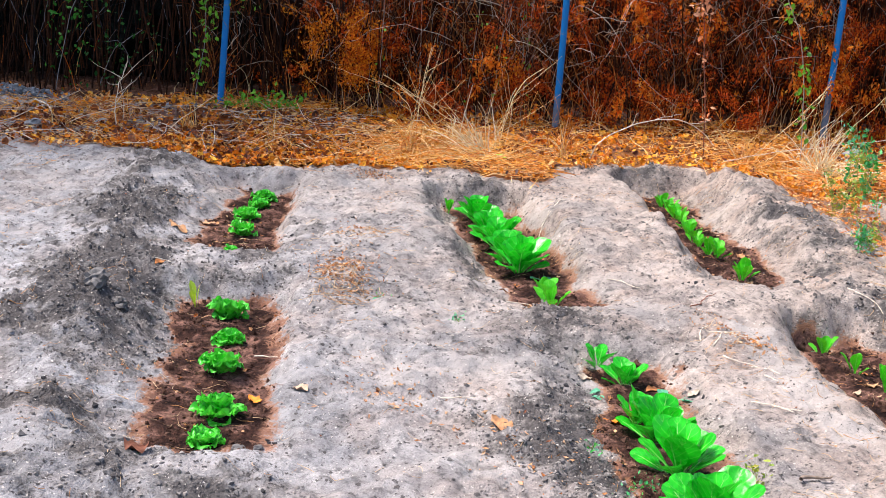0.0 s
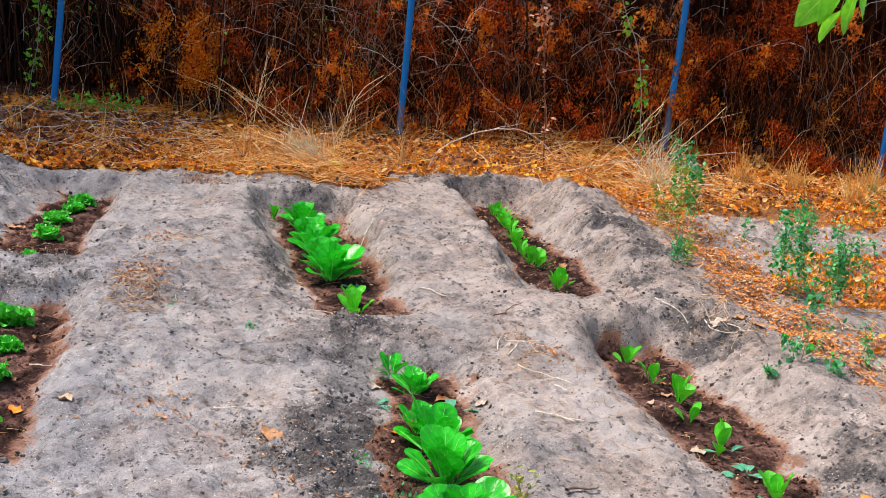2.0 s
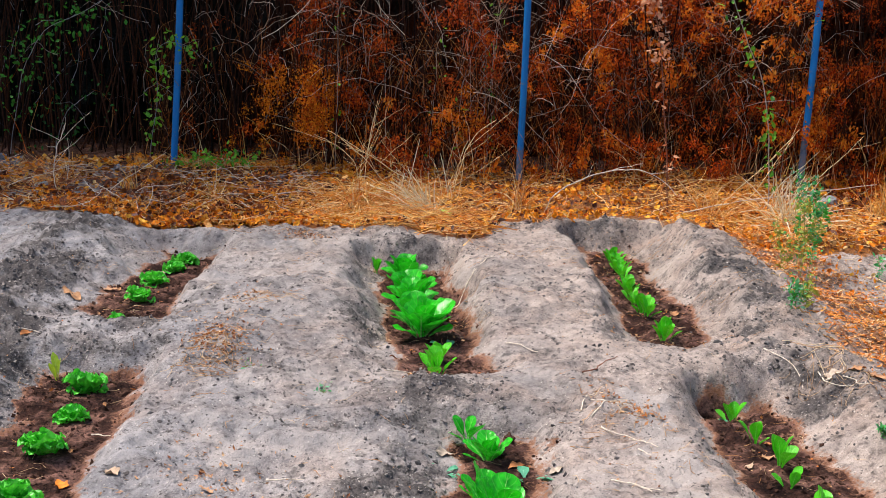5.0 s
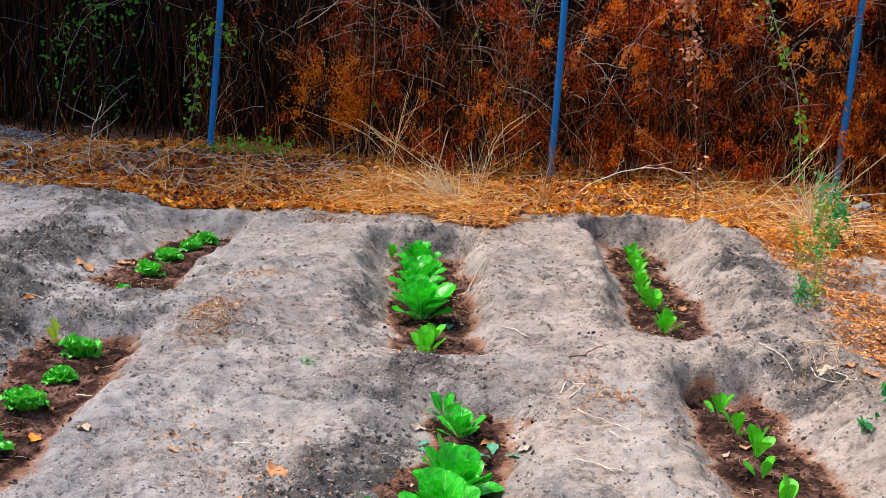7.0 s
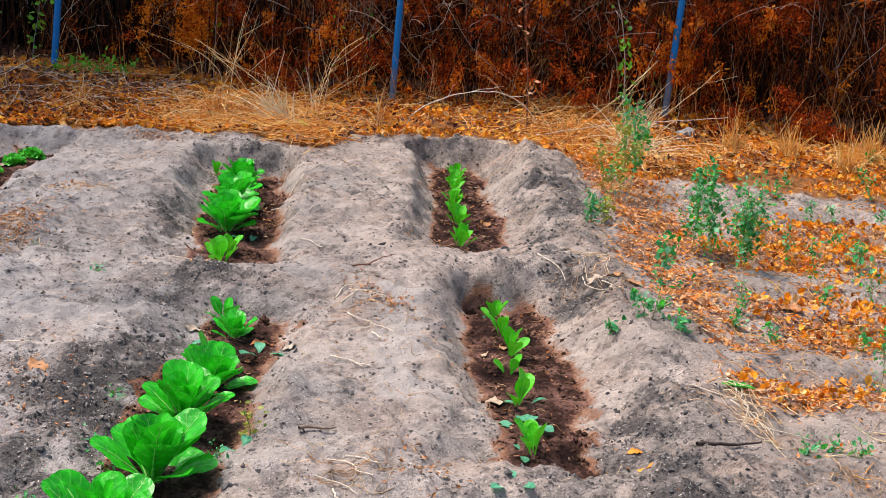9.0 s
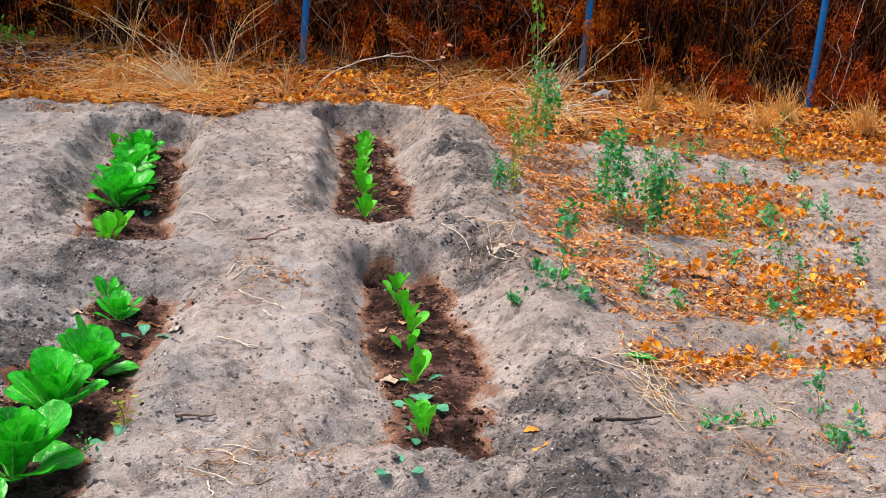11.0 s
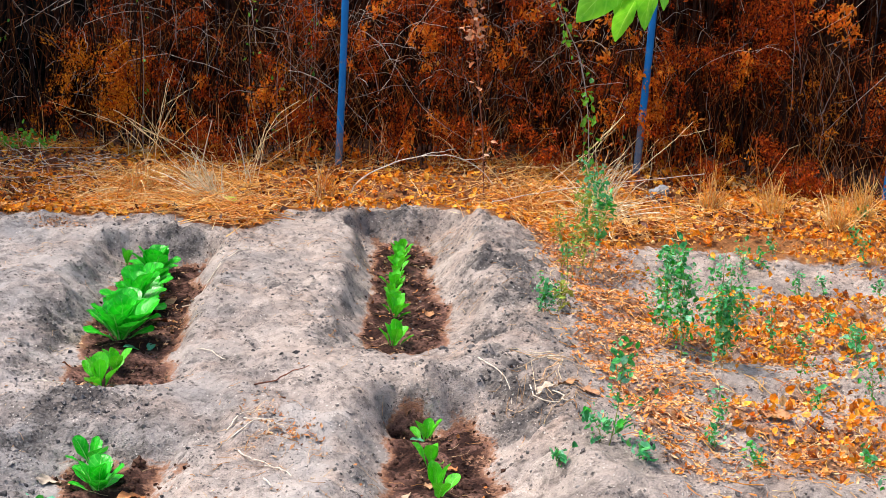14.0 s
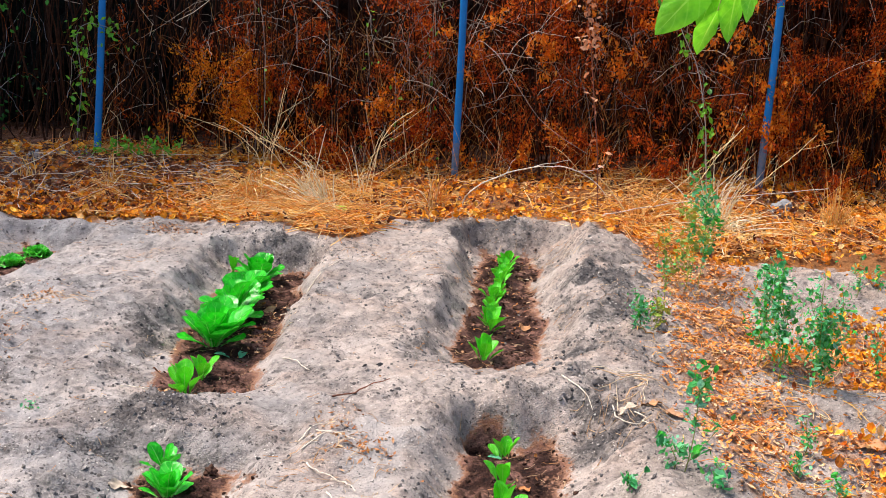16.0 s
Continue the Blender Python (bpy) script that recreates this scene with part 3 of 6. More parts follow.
def ground_sheet():
    def steps(lo, hi, step, far):
        inner = np.arange(lo, hi, step)
        out = np.geomspace(0.05, far, 28)
        return np.concatenate([lo - out[::-1], inner, hi + out])

    xs, ys = steps(-0.7, 7.4, 0.0145, 2500), steps(1.9, 9.6, 0.0145, 2500)
    gx, gy = np.meshgrid(xs, ys)
    gz = ground_z(gx, gy)
    nx, ny = len(xs), len(ys)
    i = np.arange(nx * ny).reshape(ny, nx)
    faces = np.stack([i[:-1, :-1], i[:-1, 1:], i[1:, 1:], i[1:, :-1]], -1).reshape(-1, 4)
    me = mesh("ground", np.stack([gx, gy, gz], -1).reshape(-1, 3), faces, SOIL, True)
    _, _, damp_and_shade = trench_floor(gx, gy)
    # ground from just before the fence line backwards is coloured dark brown
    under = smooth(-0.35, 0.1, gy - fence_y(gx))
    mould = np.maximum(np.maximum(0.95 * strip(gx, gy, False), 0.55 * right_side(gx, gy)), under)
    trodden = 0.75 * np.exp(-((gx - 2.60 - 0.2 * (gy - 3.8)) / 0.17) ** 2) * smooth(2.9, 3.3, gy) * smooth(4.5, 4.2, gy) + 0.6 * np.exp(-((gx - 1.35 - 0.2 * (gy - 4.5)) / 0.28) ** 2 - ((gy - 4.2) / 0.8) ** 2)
    for name, values in (("damp_and_shade", np.maximum(damp_and_shade, 0.75 * under)), ("crumb", crumbs(gx, gy)), ("mould", mould), ("trodden", trodden)):
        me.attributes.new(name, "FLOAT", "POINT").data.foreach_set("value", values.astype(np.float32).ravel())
    return tagged(new("ground", me), "pale dry garden soil with damp brown planting trenches", "ground", kind="structure")


ground_sheet()


# ---- builders of scattered and grown things ----
def tubes(name, paths, radii, material, sides=4):
    """Many thin stalks in one mesh. paths (n, k, 3), radii (n, k)."""
    paths, radii = np.asarray(paths, float), np.asarray(radii, float)
    n, k, _ = paths.shape
    tan = np.gradient(paths, axis=1)
    tan /= np.linalg.norm(tan, axis=2, keepdims=True) + 1e-9
    ref = np.where(np.abs(tan[..., 2:3]) > 0.8, np.array([1.0, 0.13, 0]), np.array([0.0, 0.1, 1.0]))
    a = np.cross(tan, ref)
    a /= np.linalg.norm(a, axis=2, keepdims=True) + 1e-9
    b = np.cross(tan, a)
    ang = np.arange(sides) * 2 * np.pi / sides
    ring = a[:, :, None] * np.cos(ang)[:, None] + b[:, :, None] * np.sin(ang)[:, None]
    v = paths[:, :, None] + ring * radii[:, :, None, None]
    idx = np.arange(n * k * sides).reshape(n, k, sides)
    nxt = np.roll(idx, -1, axis=2)
    faces = np.stack([idx[:, :-1], nxt[:, :-1], nxt[:, 1:], idx[:, 1:]], -1).reshape(-1, 4)
    return mesh(name, v.reshape(-1, 3), faces, material, True)


def spins(n, tilt=1.0):
    """n random rotations; tilt 0 keeps them flat, 1 lets them fall any way."""
    yaw = rng.uniform(0, 2 * np.pi, n)
    pitch, roll = rng.normal(0, tilt, n), rng.normal(0, tilt, n)
    cy, sy, cp, sp, cr, sr = np.cos(yaw), np.sin(yaw), np.cos(pitch), np.sin(pitch), np.cos(roll), np.sin(roll)
    z, o = np.zeros(n), np.ones(n)
    rz = np.stack([cy, -sy, z, sy, cy, z, z, z, o], -1).reshape(n, 3, 3)
    rx = np.stack([o, z, z, z, cp, -sp, z, sp, cp], -1).reshape(n, 3, 3)
    ry = np.stack([cr, z, sr, z, o, z, -sr, z, cr], -1).reshape(n, 3, 3)
    return rz @ rx @ ry


# a fallen leaf: lobed outline, folded along its middle and curled up at the rim
LOBES = [(0.0, -0.55), (0.16, -0.30), (0.38, -0.28), (0.27, -0.02), (0.44, 0.16), (0.22, 0.26), (0.0, 0.55),
         (-0.22, 0.26), (-0.44, 0.16), (-0.27, -0.02), (-0.38, -0.28), (-0.16, -0.30)]
NARROW_LEAF = [(0.0, -0.55), (0.15, -0.22), (0.24, 0.0), (0.12, 0.3), (0.0, 0.6), (-0.12, 0.3), (-0.24, 0.0), (-0.15, -0.22)]
SLIVER = [(0.0, -0.55), (0.22, -0.1), (0.14, 0.5), (-0.16, 0.45), (-0.24, -0.15)]
PLAIN_LEAF = [(0.0, -0.5), (0.22, -0.25), (0.30, 0.02), (0.18, 0.30), (0.0, 0.55), (-0.18, 0.30), (-0.30, 0.02), (-0.22, -0.25)]


BROAD_LEAF = [(0.0, -0.52), (0.20, -0.36), (0.36, -0.12), (0.26, 0.16), (0.14, 0.24), (0.02, 0.50), (-0.20, 0.26), (-0.30, -0.02), (-0.26, -0.30)]


def leaves(name, at, size, material, tilt=0.5, outline=LOBES, curl=0.5, turn=None):
    """Many loose leaves in one mesh: a fan of triangles each, folded and curled by its own amount."""
    at, n = np.asarray(at, float), len(at)
    rim = np.array(outline)
    m = len(rim)
    flat = np.concatenate([[[0, 0]], rim])
    v = np.zeros((n, m + 1, 3))
    v[..., :2] = flat
    fold = rng.normal(curl, 0.35, (n, 1))
    v[..., 2] = fold * (np.abs(flat[:, 0]) * 0.9 + 0.8 * flat[:, 1] ** 2) + rng.normal(0, 0.05, (n, m + 1))
    v *= np.asarray(size).reshape(-1, 1, 1)
    r = spins(n, tilt) if turn is None else turn
    v = np.einsum("nij,nkj->nki", r, v) + at[:, None]
    tri = np.array([(0, 1 + j, 1 + (j + 1) % m) for j in range(m)])
    faces = (np.arange(n) * (m + 1))[:, None, None] + tri[None]
    return mesh(name, v.reshape(-1, 3), faces.reshape(-1, 3), material, False)


def leaflets(name, at, size, material):
    """Many tiny withered leaves in one mesh: a folded kite each."""
    at, n = np.asarray(at, float), len(at)
    kite = np.array([(0.0, -0.55, 0.0), (0.24, 0.0, 0.0), (0.0, 0.55, 0.0), (-0.24, 0.0, 0.0)])
    v = np.repeat(kite[None], n, 0) * np.asarray(size).reshape(-1, 1, 1)
    v[:, 1::2, 2] += rng.normal(0.10, 0.10, (n, 2)) * np.asarray(size).reshape(-1, 1)
    v = np.einsum("nij,nkj->nki", spins(n, 1.2), v) + at[:, None]
    faces = (np.arange(n) * 4)[:, None, None] + np.array([(0, 1, 2), (0, 2, 3)])[None]
    return mesh(name, v.reshape(-1, 3), faces.reshape(-1, 3), material, False)


def clods(name, at, size, material):
    """Loose crumbs of soil: squashed, knocked-about octahedra."""
    base = np.array([(1, 0, 0), (0, 1, 0), (-1, 0, 0), (0, -1, 0), (0, 0, 0.8), (0, 0, -0.6)])
    n = len(at)
    v = base[None] * rng.uniform(0.65, 1.3, (n, 6, 1)) * np.asarray(size).reshape(-1, 1, 1)
    v = np.einsum("nij,nkj->nki", spins(n, 0.6), v) + np.asarray(at)[:, None]
    tri = np.array([(j, (j + 1) % 4, 4) for j in range(4)] + [((j + 1) % 4, j, 5) for j in range(4)])
    faces = (np.arange(n) * 6)[:, None, None] + tri[None]
    return mesh(name, v.reshape(-1, 3), faces.reshape(-1, 3), material, False)


def on_ground(x, y, lift=0.0):
    return np.stack([x, y, ground_z(x, y) + lift], -1)


def blade(length, width, shape, lean, curve, ruffle=0.0, waves=5, cup=0.25, nu=6, nv=9, seed=0, frill=0.0):
    """A living leaf as a grid: rises from its foot at the origin, bends outwards along +y. Returns verts, faces, uv."""
    r = np.random.default_rng(seed)
    vv, uu = np.meshgrid(np.linspace(0, 1, nv), np.linspace(-1, 1, nu + 1), indexing="ij")
    prof = np.interp(vv[:, 0], [s[0] for s in shape], [s[1] for s in shape])
    ang = lean + curve * vv[:, 0] ** 1.5
    step = length / (nv - 1)
    y = np.concatenate([[0], np.cumsum(np.sin(ang[:-1]) * step)])
    z = np.concatenate([[0], np.cumsum(np.cos(ang[:-1]) * step)])
    half = prof[:, None] * width / 2
    x = uu * half
    ph = r.uniform(0, 6.28, 2)
    off = cup * np.abs(uu) ** 1.6 * half
    edge = np.abs(uu) ** 2 * half
    off = off + ruffle * edge * (np.sin(waves * 6.28 * vv + ph[0] + 1.3 * np.sign(uu)) + 0.6 * np.sin(2.3 * waves * 6.28 * vv + ph[1] + 2.0 * uu))
    off = off + 0.05 * width * np.sin(5 * uu + ph[1] + 4 * vv) * prof[:, None] * 0.5
    # frilled rim: waves that grow towards the margin and run round the tip
    rim = np.maximum(np.abs(uu), np.clip(2.2 * vv - 1.2, 0, 1)) ** 3
    round_ = np.arctan2(uu * 0.6, vv - 0.45)
    wave = np.sin(8 * round_ + ph[0]) + 0.7 * np.sin(15 * round_ + ph[1])
    off = off + frill * 0.22 * width * rim * wave
    x = x * (1 + 0.5 * frill * rim * np.sin(11 * round_ + ph[1]))
    ny, nz = -np.cos(ang)[:, None], np.sin(ang)[:, None]
    v = np.stack([x * (1 + 0.1 * ruffle * np.sin(waves * 12 * vv)), y[:, None] + off * ny, z[:, None] + off * nz], -1)
    i = np.arange(nv * (nu + 1)).reshape(nv, nu + 1)
    f = np.stack([i[:-1, :-1], i[:-1, 1:], i[1:, 1:], i[1:, :-1]], -1).reshape(-1, 4)
    return v.reshape(-1, 3), f, np.stack([(uu + 1) / 2, vv], -1).reshape(-1, 2)


ROM_SHAPE = [(0, 0.16), (0.22, 0.16), (0.34, 0.32), (0.45, 0.68), (0.56, 0.93), (0.68, 1.0), (0.79, 0.98), (0.88, 0.88), (0.945, 0.70), (0.985, 0.46), (1, 0.26)]
CURL_SHAPE = [(0, 0.25), (0.2, 0.42), (0.36, 0.80), (0.5, 0.98), (0.62, 1.0), (0.74, 1.06), (0.85, 0.98), (0.93, 0.80), (0.98, 0.55), (1, 0.35)]
SEED_SHAPE = [(0, 0.12), (0.25, 0.16), (0.42, 0.50), (0.58, 0.92), (0.74, 1.0), (0.88, 0.84), (0.96, 0.52), (1, 0.15)]
OVAL_SHAPE = [(0, 0.06), (0.10, 0.40), (0.22, 0.78), (0.36, 0.98), (0.50, 1.0), (0.66, 0.86), (0.80, 0.60), (0.91, 0.32), (1, 0.02)]


RIBS = {}


def leaf_set(name, count, material, length, width, shape, leans, curve, rib=False, **more):
    out, nu = [], more.get("nu", 6)
    for i in range(count):
        s = i / max(1, count - 1)
        v, f, uv = blade(length, width, shape, leans[0] + (leans[1] - leans[0]) * s, curve * (0.8 + 0.5 * math.sin(3.1 * i)), seed=40 + i, **more)
        out.append(mesh(name, v, f, material, True, uv))
        if rib:
            line = v.reshape(-1, nu + 1, 3)[: int(0.86 * more["nv"]), nu // 2]
            RIBS[out[-1]] = tubes("midrib", line[None], (0.0042 * np.linspace(1, 0.16, len(line)))[None], RIB, 5)
    return out


ROM_LEAVES = leaf_set("leaf", 9, ROMAINE, 0.160, 0.086, ROM_SHAPE, (0.10, 0.98), 0.50, ruffle=0.05, waves=2, cup=0.15, nu=12, nv=20, frill=0.018, rib=True)
TALL_LEAVES = leaf_set("leaf", 8, ROMAINE, 0.168, 0.104, ROM_SHAPE, (0.05, 0.95), 0.62, ruffle=0.06, waves=2, cup=0.17, nu=12, nv=20, frill=0.03, rib=True)
CURL_LEAVES = leaf_set("leaf", 8, CURLY, 0.098, 0.092, CURL_SHAPE, (0.10, 1.12), 0.62, ruffle=0.10, waves=2, cup=0.30, nu=24, nv=36, frill=0.40)
SEED_LEAVES = leaf_set("leaf", 5, SEEDLING, 0.11, 0.050, SEED_SHAPE, (0.05, 0.62), 0.50, ruffle=0.06, waves=2, cup=0.3, nu=6, nv=13)
BLUE_LEAVES = leaf_set("leaf", 4, BLUISH, 0.09, 0.045, SEED_SHAPE, (0.9, 1.35), 0.9, ruffle=0.10, waves=2, cup=0.2, nu=4, nv=8)
YELLOW_LEAVES = leaf_set("leaf", 2, YELLOW_GREEN, 0.11, 0.03, SEED_SHAPE, (0.05, 0.5), 0.3, nu=4, nv=8)


def rosette(name, label, category, group, x, y, scale, meshes, count, sink=0.012, seed=0, squash=1.0):
    """A plant whose leaves stand in a spiral, the inner ones more upright."""
    r = random.Random(seed)
    plant = thing(name, label, category, pose(x, y, float(ground_z(x, y)) - sink, r.uniform(-6, 6), r.uniform(-6, 6), r.uniform(0, 360)), group)
    for i in range(count):
        s = (i + 0.5) / count
        me = meshes[min(len(meshes) - 1, int(s * len(meshes)))]
        k = scale * (0.62 + 0.45 * math.sin(math.pi * (0.2 + 0.65 * s))) * r.uniform(0.85, 1.12)
        turn = pose(0, 0, 0, r.uniform(-9, 9), r.uniform(-8, 8), i * 137.5 + r.uniform(-18, 18))
        out = Matrix.Translation((0, 0.012 * s * scale, 0))
        leaf = part("leaf", me, plant, at=turn @ out @ Matrix.Diagonal((k, k, k * squash, 1)))
        if me in RIBS:
            part("midrib", RIBS[me], leaf, "pale green thick midrib")
    return plant


# ---- vegetables in the beds ----
ROM = "full green romaine lettuce growing in a damp trench"
for j, (x, y, s, n) in enumerate([(2.042, 3.90, 0.68, 8), (1.905, 3.39, 1.02, 13), (1.915, 3.55, 0.80, 8), (1.815, 3.06, 1.05, 14), (1.71, 2.70, 1.18, 15), (1.58, 2.36, 1.02, 13), (1.50, 2.08, 1.02, 13)]):
    rosette("romaine_lettuce", ROM, "lettuce", "romaine lettuces in the middle row", x, y, 0.98 * s, ROM_LEAVES, n + 3, seed=j)
rosette("romaine_lettuce", "small young romaine lettuce beside a pale fallen leaf", "lettuce", "romaine lettuces in the middle row", 2.025, 4.10, 0.58, ROM_LEAVES, 6, seed=20)
for j, (x, y, s, n) in enumerate([(2.335, 6.42, 0.85, 9), (2.295, 6.20, 0.80, 7), (2.26, 5.98, 0.95, 10), (2.22, 5.74, 1.0, 9), (2.18, 5.50, 1.0, 8), (2.145, 5.26, 1.1, 11)]):
    rosette("romaine_lettuce", "dense bright green romaine lettuce crowded in its trench", "lettuce", "romaine lettuces in the far middle bed", x, y, s, TALL_LEAVES, n + 3, seed=30 + j)
for j, (x, y, s) in enumerate([(2.11, 4.86, 0.85), (2.062, 4.66, 1.15)]):
    rosette("romaine_lettuce", "small pale green romaine seedling at the end of the bed", "lettuce", "romaine lettuces in the far middle bed", x, y, s, SEED_LEAVES, 7, seed=50 + j)
rosette("sprout", "thin upright bluish green sprout at the trench end", "seedling", "", 2.215, 6.55, 0.9, SEED_LEAVES[:1], 3, seed=61)
CUR = "bright green curly lettuce growing in brown soil"
for j, (x, y, s) in enumerate([(0.773, 4.78, 0.86), (0.733, 4.47, 0.66), (0.655, 4.10, 0.78), (0.587, 3.67, 0.84), (0.522, 3.48, 0.62)]):
    rosette("curly_lettuce", CUR, "lettuce", "curly lettuces in the near bed", x, y, s, CURL_LEAVES, 15, seed=70 + j, squash=1.08)
for j, (x, y, s) in enumerate([(1.25, 6.84, 0.78), (1.185, 6.57, 0.66), (1.07, 6.28, 0.70), (0.99, 5.89, 0.74), (0.89, 5.56, 0.48)]):
    rosette("curly_lettuce", "small curly lettuce in the far trench", "lettuce", "curly lettuces in the far bed", x, y, s, CURL_LEAVES, 14, seed=80 + j, squash=1.05)
rosette("curly_lettuce", "curly lettuce in the trench beside the path", "lettuce", "", 0.385, 2.93, 0.66, CURL_LEAVES, 12, seed=90, squash=1.05)
rosette("yellow_seedling", "yellow-green upright seedling beside a curly lettuce", "seedling", "", 0.675, 4.95, 1.0, YELLOW_LEAVES, 3, seed=91)
for j, (x, y, s, n) in enumerate([(3.605, 6.74, 0.85, 7), (3.565, 6.56, 0.75, 6), (3.51, 6.38, 0.85, 7), (3.46, 6.18, 0.7, 5), (3.395, 5.98, 0.9, 7), (3.35, 5.80, 0.7, 5), (3.31, 5.62, 0.95, 7), (3.172, 5.06, 1.0, 8), (3.585, 6.65, 0.7, 6), (3.54, 6.47, 0.75, 6), (3.485, 6.28, 0.8, 6), (3.43, 6.08, 0.75, 6), (3.37, 5.89, 0.75, 5), (3.285, 5.50, 0.8, 6)]):
    rosette("lettuce_seedling", "upright green lettuce seedling in dark damp soil", "seedling", "seedlings in the far right-hand bed", x, y, s, SEED_LEAVES, n, seed=100 + j)
for j, (x, y, s, n) in enumerate([(3.10, 4.27, 0.85, 4), (3.035, 3.97, 0.85, 4), (2.978, 3.70, 1.0, 5), (2.926, 3.54, 0.8, 3), (2.868, 3.27, 1.1, 4), (2.76, 2.82, 1.0, 5), (2.675, 2.38, 0.7, 4)]):
    rosette("lettuce_seedling", "young green lettuce seedling with few leaves in damp soil", "seedling", "seedlings in the near right-hand bed", x, y, s, SEED_LEAVES, n, seed=120 + j)
for j, (x, y, s, n) in enumerate([(3.12, 4.27, 0.8, 2), (2.89, 3.26, 0.9, 2), (2.815, 3.04, 0.95, 5), (2.73, 2.82, 0.6, 2), (2.60, 2.55, 0.7, 4), (2.24, 5.15, 1.0, 5), (1.88, 3.86, 0.7, 4), (2.10, 3.70, 0.9, 4), (1.95, 2.86, 0.8, 3)]):
    rosette("wilting_seedling", "limp bluish green seedling drooping on the soil", "seedling", "wilting seedlings", x, y, s, BLUE_LEAVES, n, seed=140 + j)


# ---- fence posts ----
def fence_post(x, y, lean_x, lean_y, worn):
    z = float(ground_z(x, y))
    post = thing("fence_post", "blue painted round steel fence post, worn near the ground", "post", pose(x, y, z, lean_y, lean_x, 0), "fence posts along the thicket")
    k = 12
    paint = paint_material(worn)
    zz = np.linspace(-0.35, 2.35, 16)
    path = np.stack([0.004 * np.sin(2 * zz), 0.004 * np.cos(3 * zz), zz], -1)[None]
    part("shaft", tubes("shaft", path, np.full((1, 16), 0.0235), paint, k), post)
    bm = bmesh.new()
    bmesh.ops.create_uvsphere(bm, u_segments=12, v_segments=6, radius=0.026, matrix=Matrix.Translation((0, 0.004, 2.35)))
    me = bpy.data.meshes.new("cap")
    bm.to_mesh(me)
    bm.free()
    me.materials.append(paint)
    part("cap", me, post)


POSTS = [(1.303, 9.085), (3.612, 8.49), (5.455, 7.93), (6.885, 7.29)]
for (x, y), lean, worn in zip(POSTS, (0.8, -0.8, 0.6, 0.2), (0.02, 0.28, 0.42, 0.05)):
    fence_post(x, y, lean, 0.0, worn)


# ---- the dead thicket behind the posts ----


def fence_point(s, back):
    """A place s metres along the fence line and back metres behind it."""
    p = np.array(FENCE)
    d = np.concatenate([[0], np.cumsum(np.hypot(*np.diff(p, axis=0).T))])
    x, y = np.interp(s, d, p[:, 0]), np.interp(s, d, p[:, 1])
    e = 0.6
    tx, ty = np.interp(s + e, d, p[:, 0]) - np.interp(s - e, d, p[:, 0]), np.interp(s + e, d, p[:, 1]) - np.interp(s - e, d, p[:, 1])
    ln = np.hypot(tx, ty) + 1e-9
    return x - ty / ln * back, y + tx / ln * back


LENGTH = float(np.hypot(*np.diff(np.array(FENCE), axis=0).T).sum())


def arcs(n, s0, s1, back0, back1, z0, z1, length, k=5, spread=0.5, upright=0.8, sag=0.1):
    """n bent stalks as paths (n, k, 3), their feet strewn behind the fence line."""
    s, b = rng.uniform(s0, s1, n), rng.uniform(back0, back1, n)
    x, y = fence_point(s, b)
    z = ground_z(x, y, False) + rng.uniform(z0, z1, n)
    ln = rng.uniform(length[0], length[1], n)
    yaw = rng.uniform(0, 2 * np.pi, n)
    tilt = np.abs(rng.normal(0, spread, n)) + (1 - upright) * 1.2
    d = np.stack([np.cos(yaw) * np.sin(tilt), np.sin(yaw) * np.sin(tilt), np.cos(tilt)], -1)
    side = np.stack([-np.sin(yaw * 1.7), np.cos(yaw * 1.7), np.zeros(n)], -1)
    t = np.linspace(0, 1, k)
    p = np.stack([x, y, z], -1)[:, None] + d[:, None] * (ln[:, None] * t)[..., None]
    p = p + side[:, None] * (rng.normal(0, 0.10, (n, 1)) * ln[:, None] * t * t)[..., None]
    p[..., 2] -= sag * ln[:, None] * t ** 2.2
    p = p + rng.normal(0, 0.012, p.shape) * np.minimum(1, ln)[:, None, None]
    return p


def taper(p, r0, r1):
    n, k, _ = p.shape
    return rng.uniform(r0, r1, (n, 1)) * np.linspace(1, 0.45, k)[None]


def foliage_cover(x, z):
    """How thickly dead leaves hang at a height above the ground: low before the bare top in the middle, up to the top further on."""
    top = np.interp(x, [1.2, 1.8, 2.15, 2.5, 3.2, 3.6, 4.1, 4.6, 5.0, 5.4], [0.10, 0.30, 0.62, 1.05, 1.10, 0.95, 1.15, 1.35, 1.9, 2.8]) + 0.45 * fbm(x, z, 2.6, 3, 151)
    column = 0.9 * np.exp(-((x - 2.2 - 0.1 * z) / 0.16) ** 2) + 0.5 * np.exp(-((x - 4.25) / 0.12) ** 2 - ((z - 1.3) / 0.3) ** 2)
    return (0.10 + 0.90 * smooth(top + 0.22, top - 0.18, z) + column) * (0.25 + 0.75 * smooth(1.5, 2.1, x))


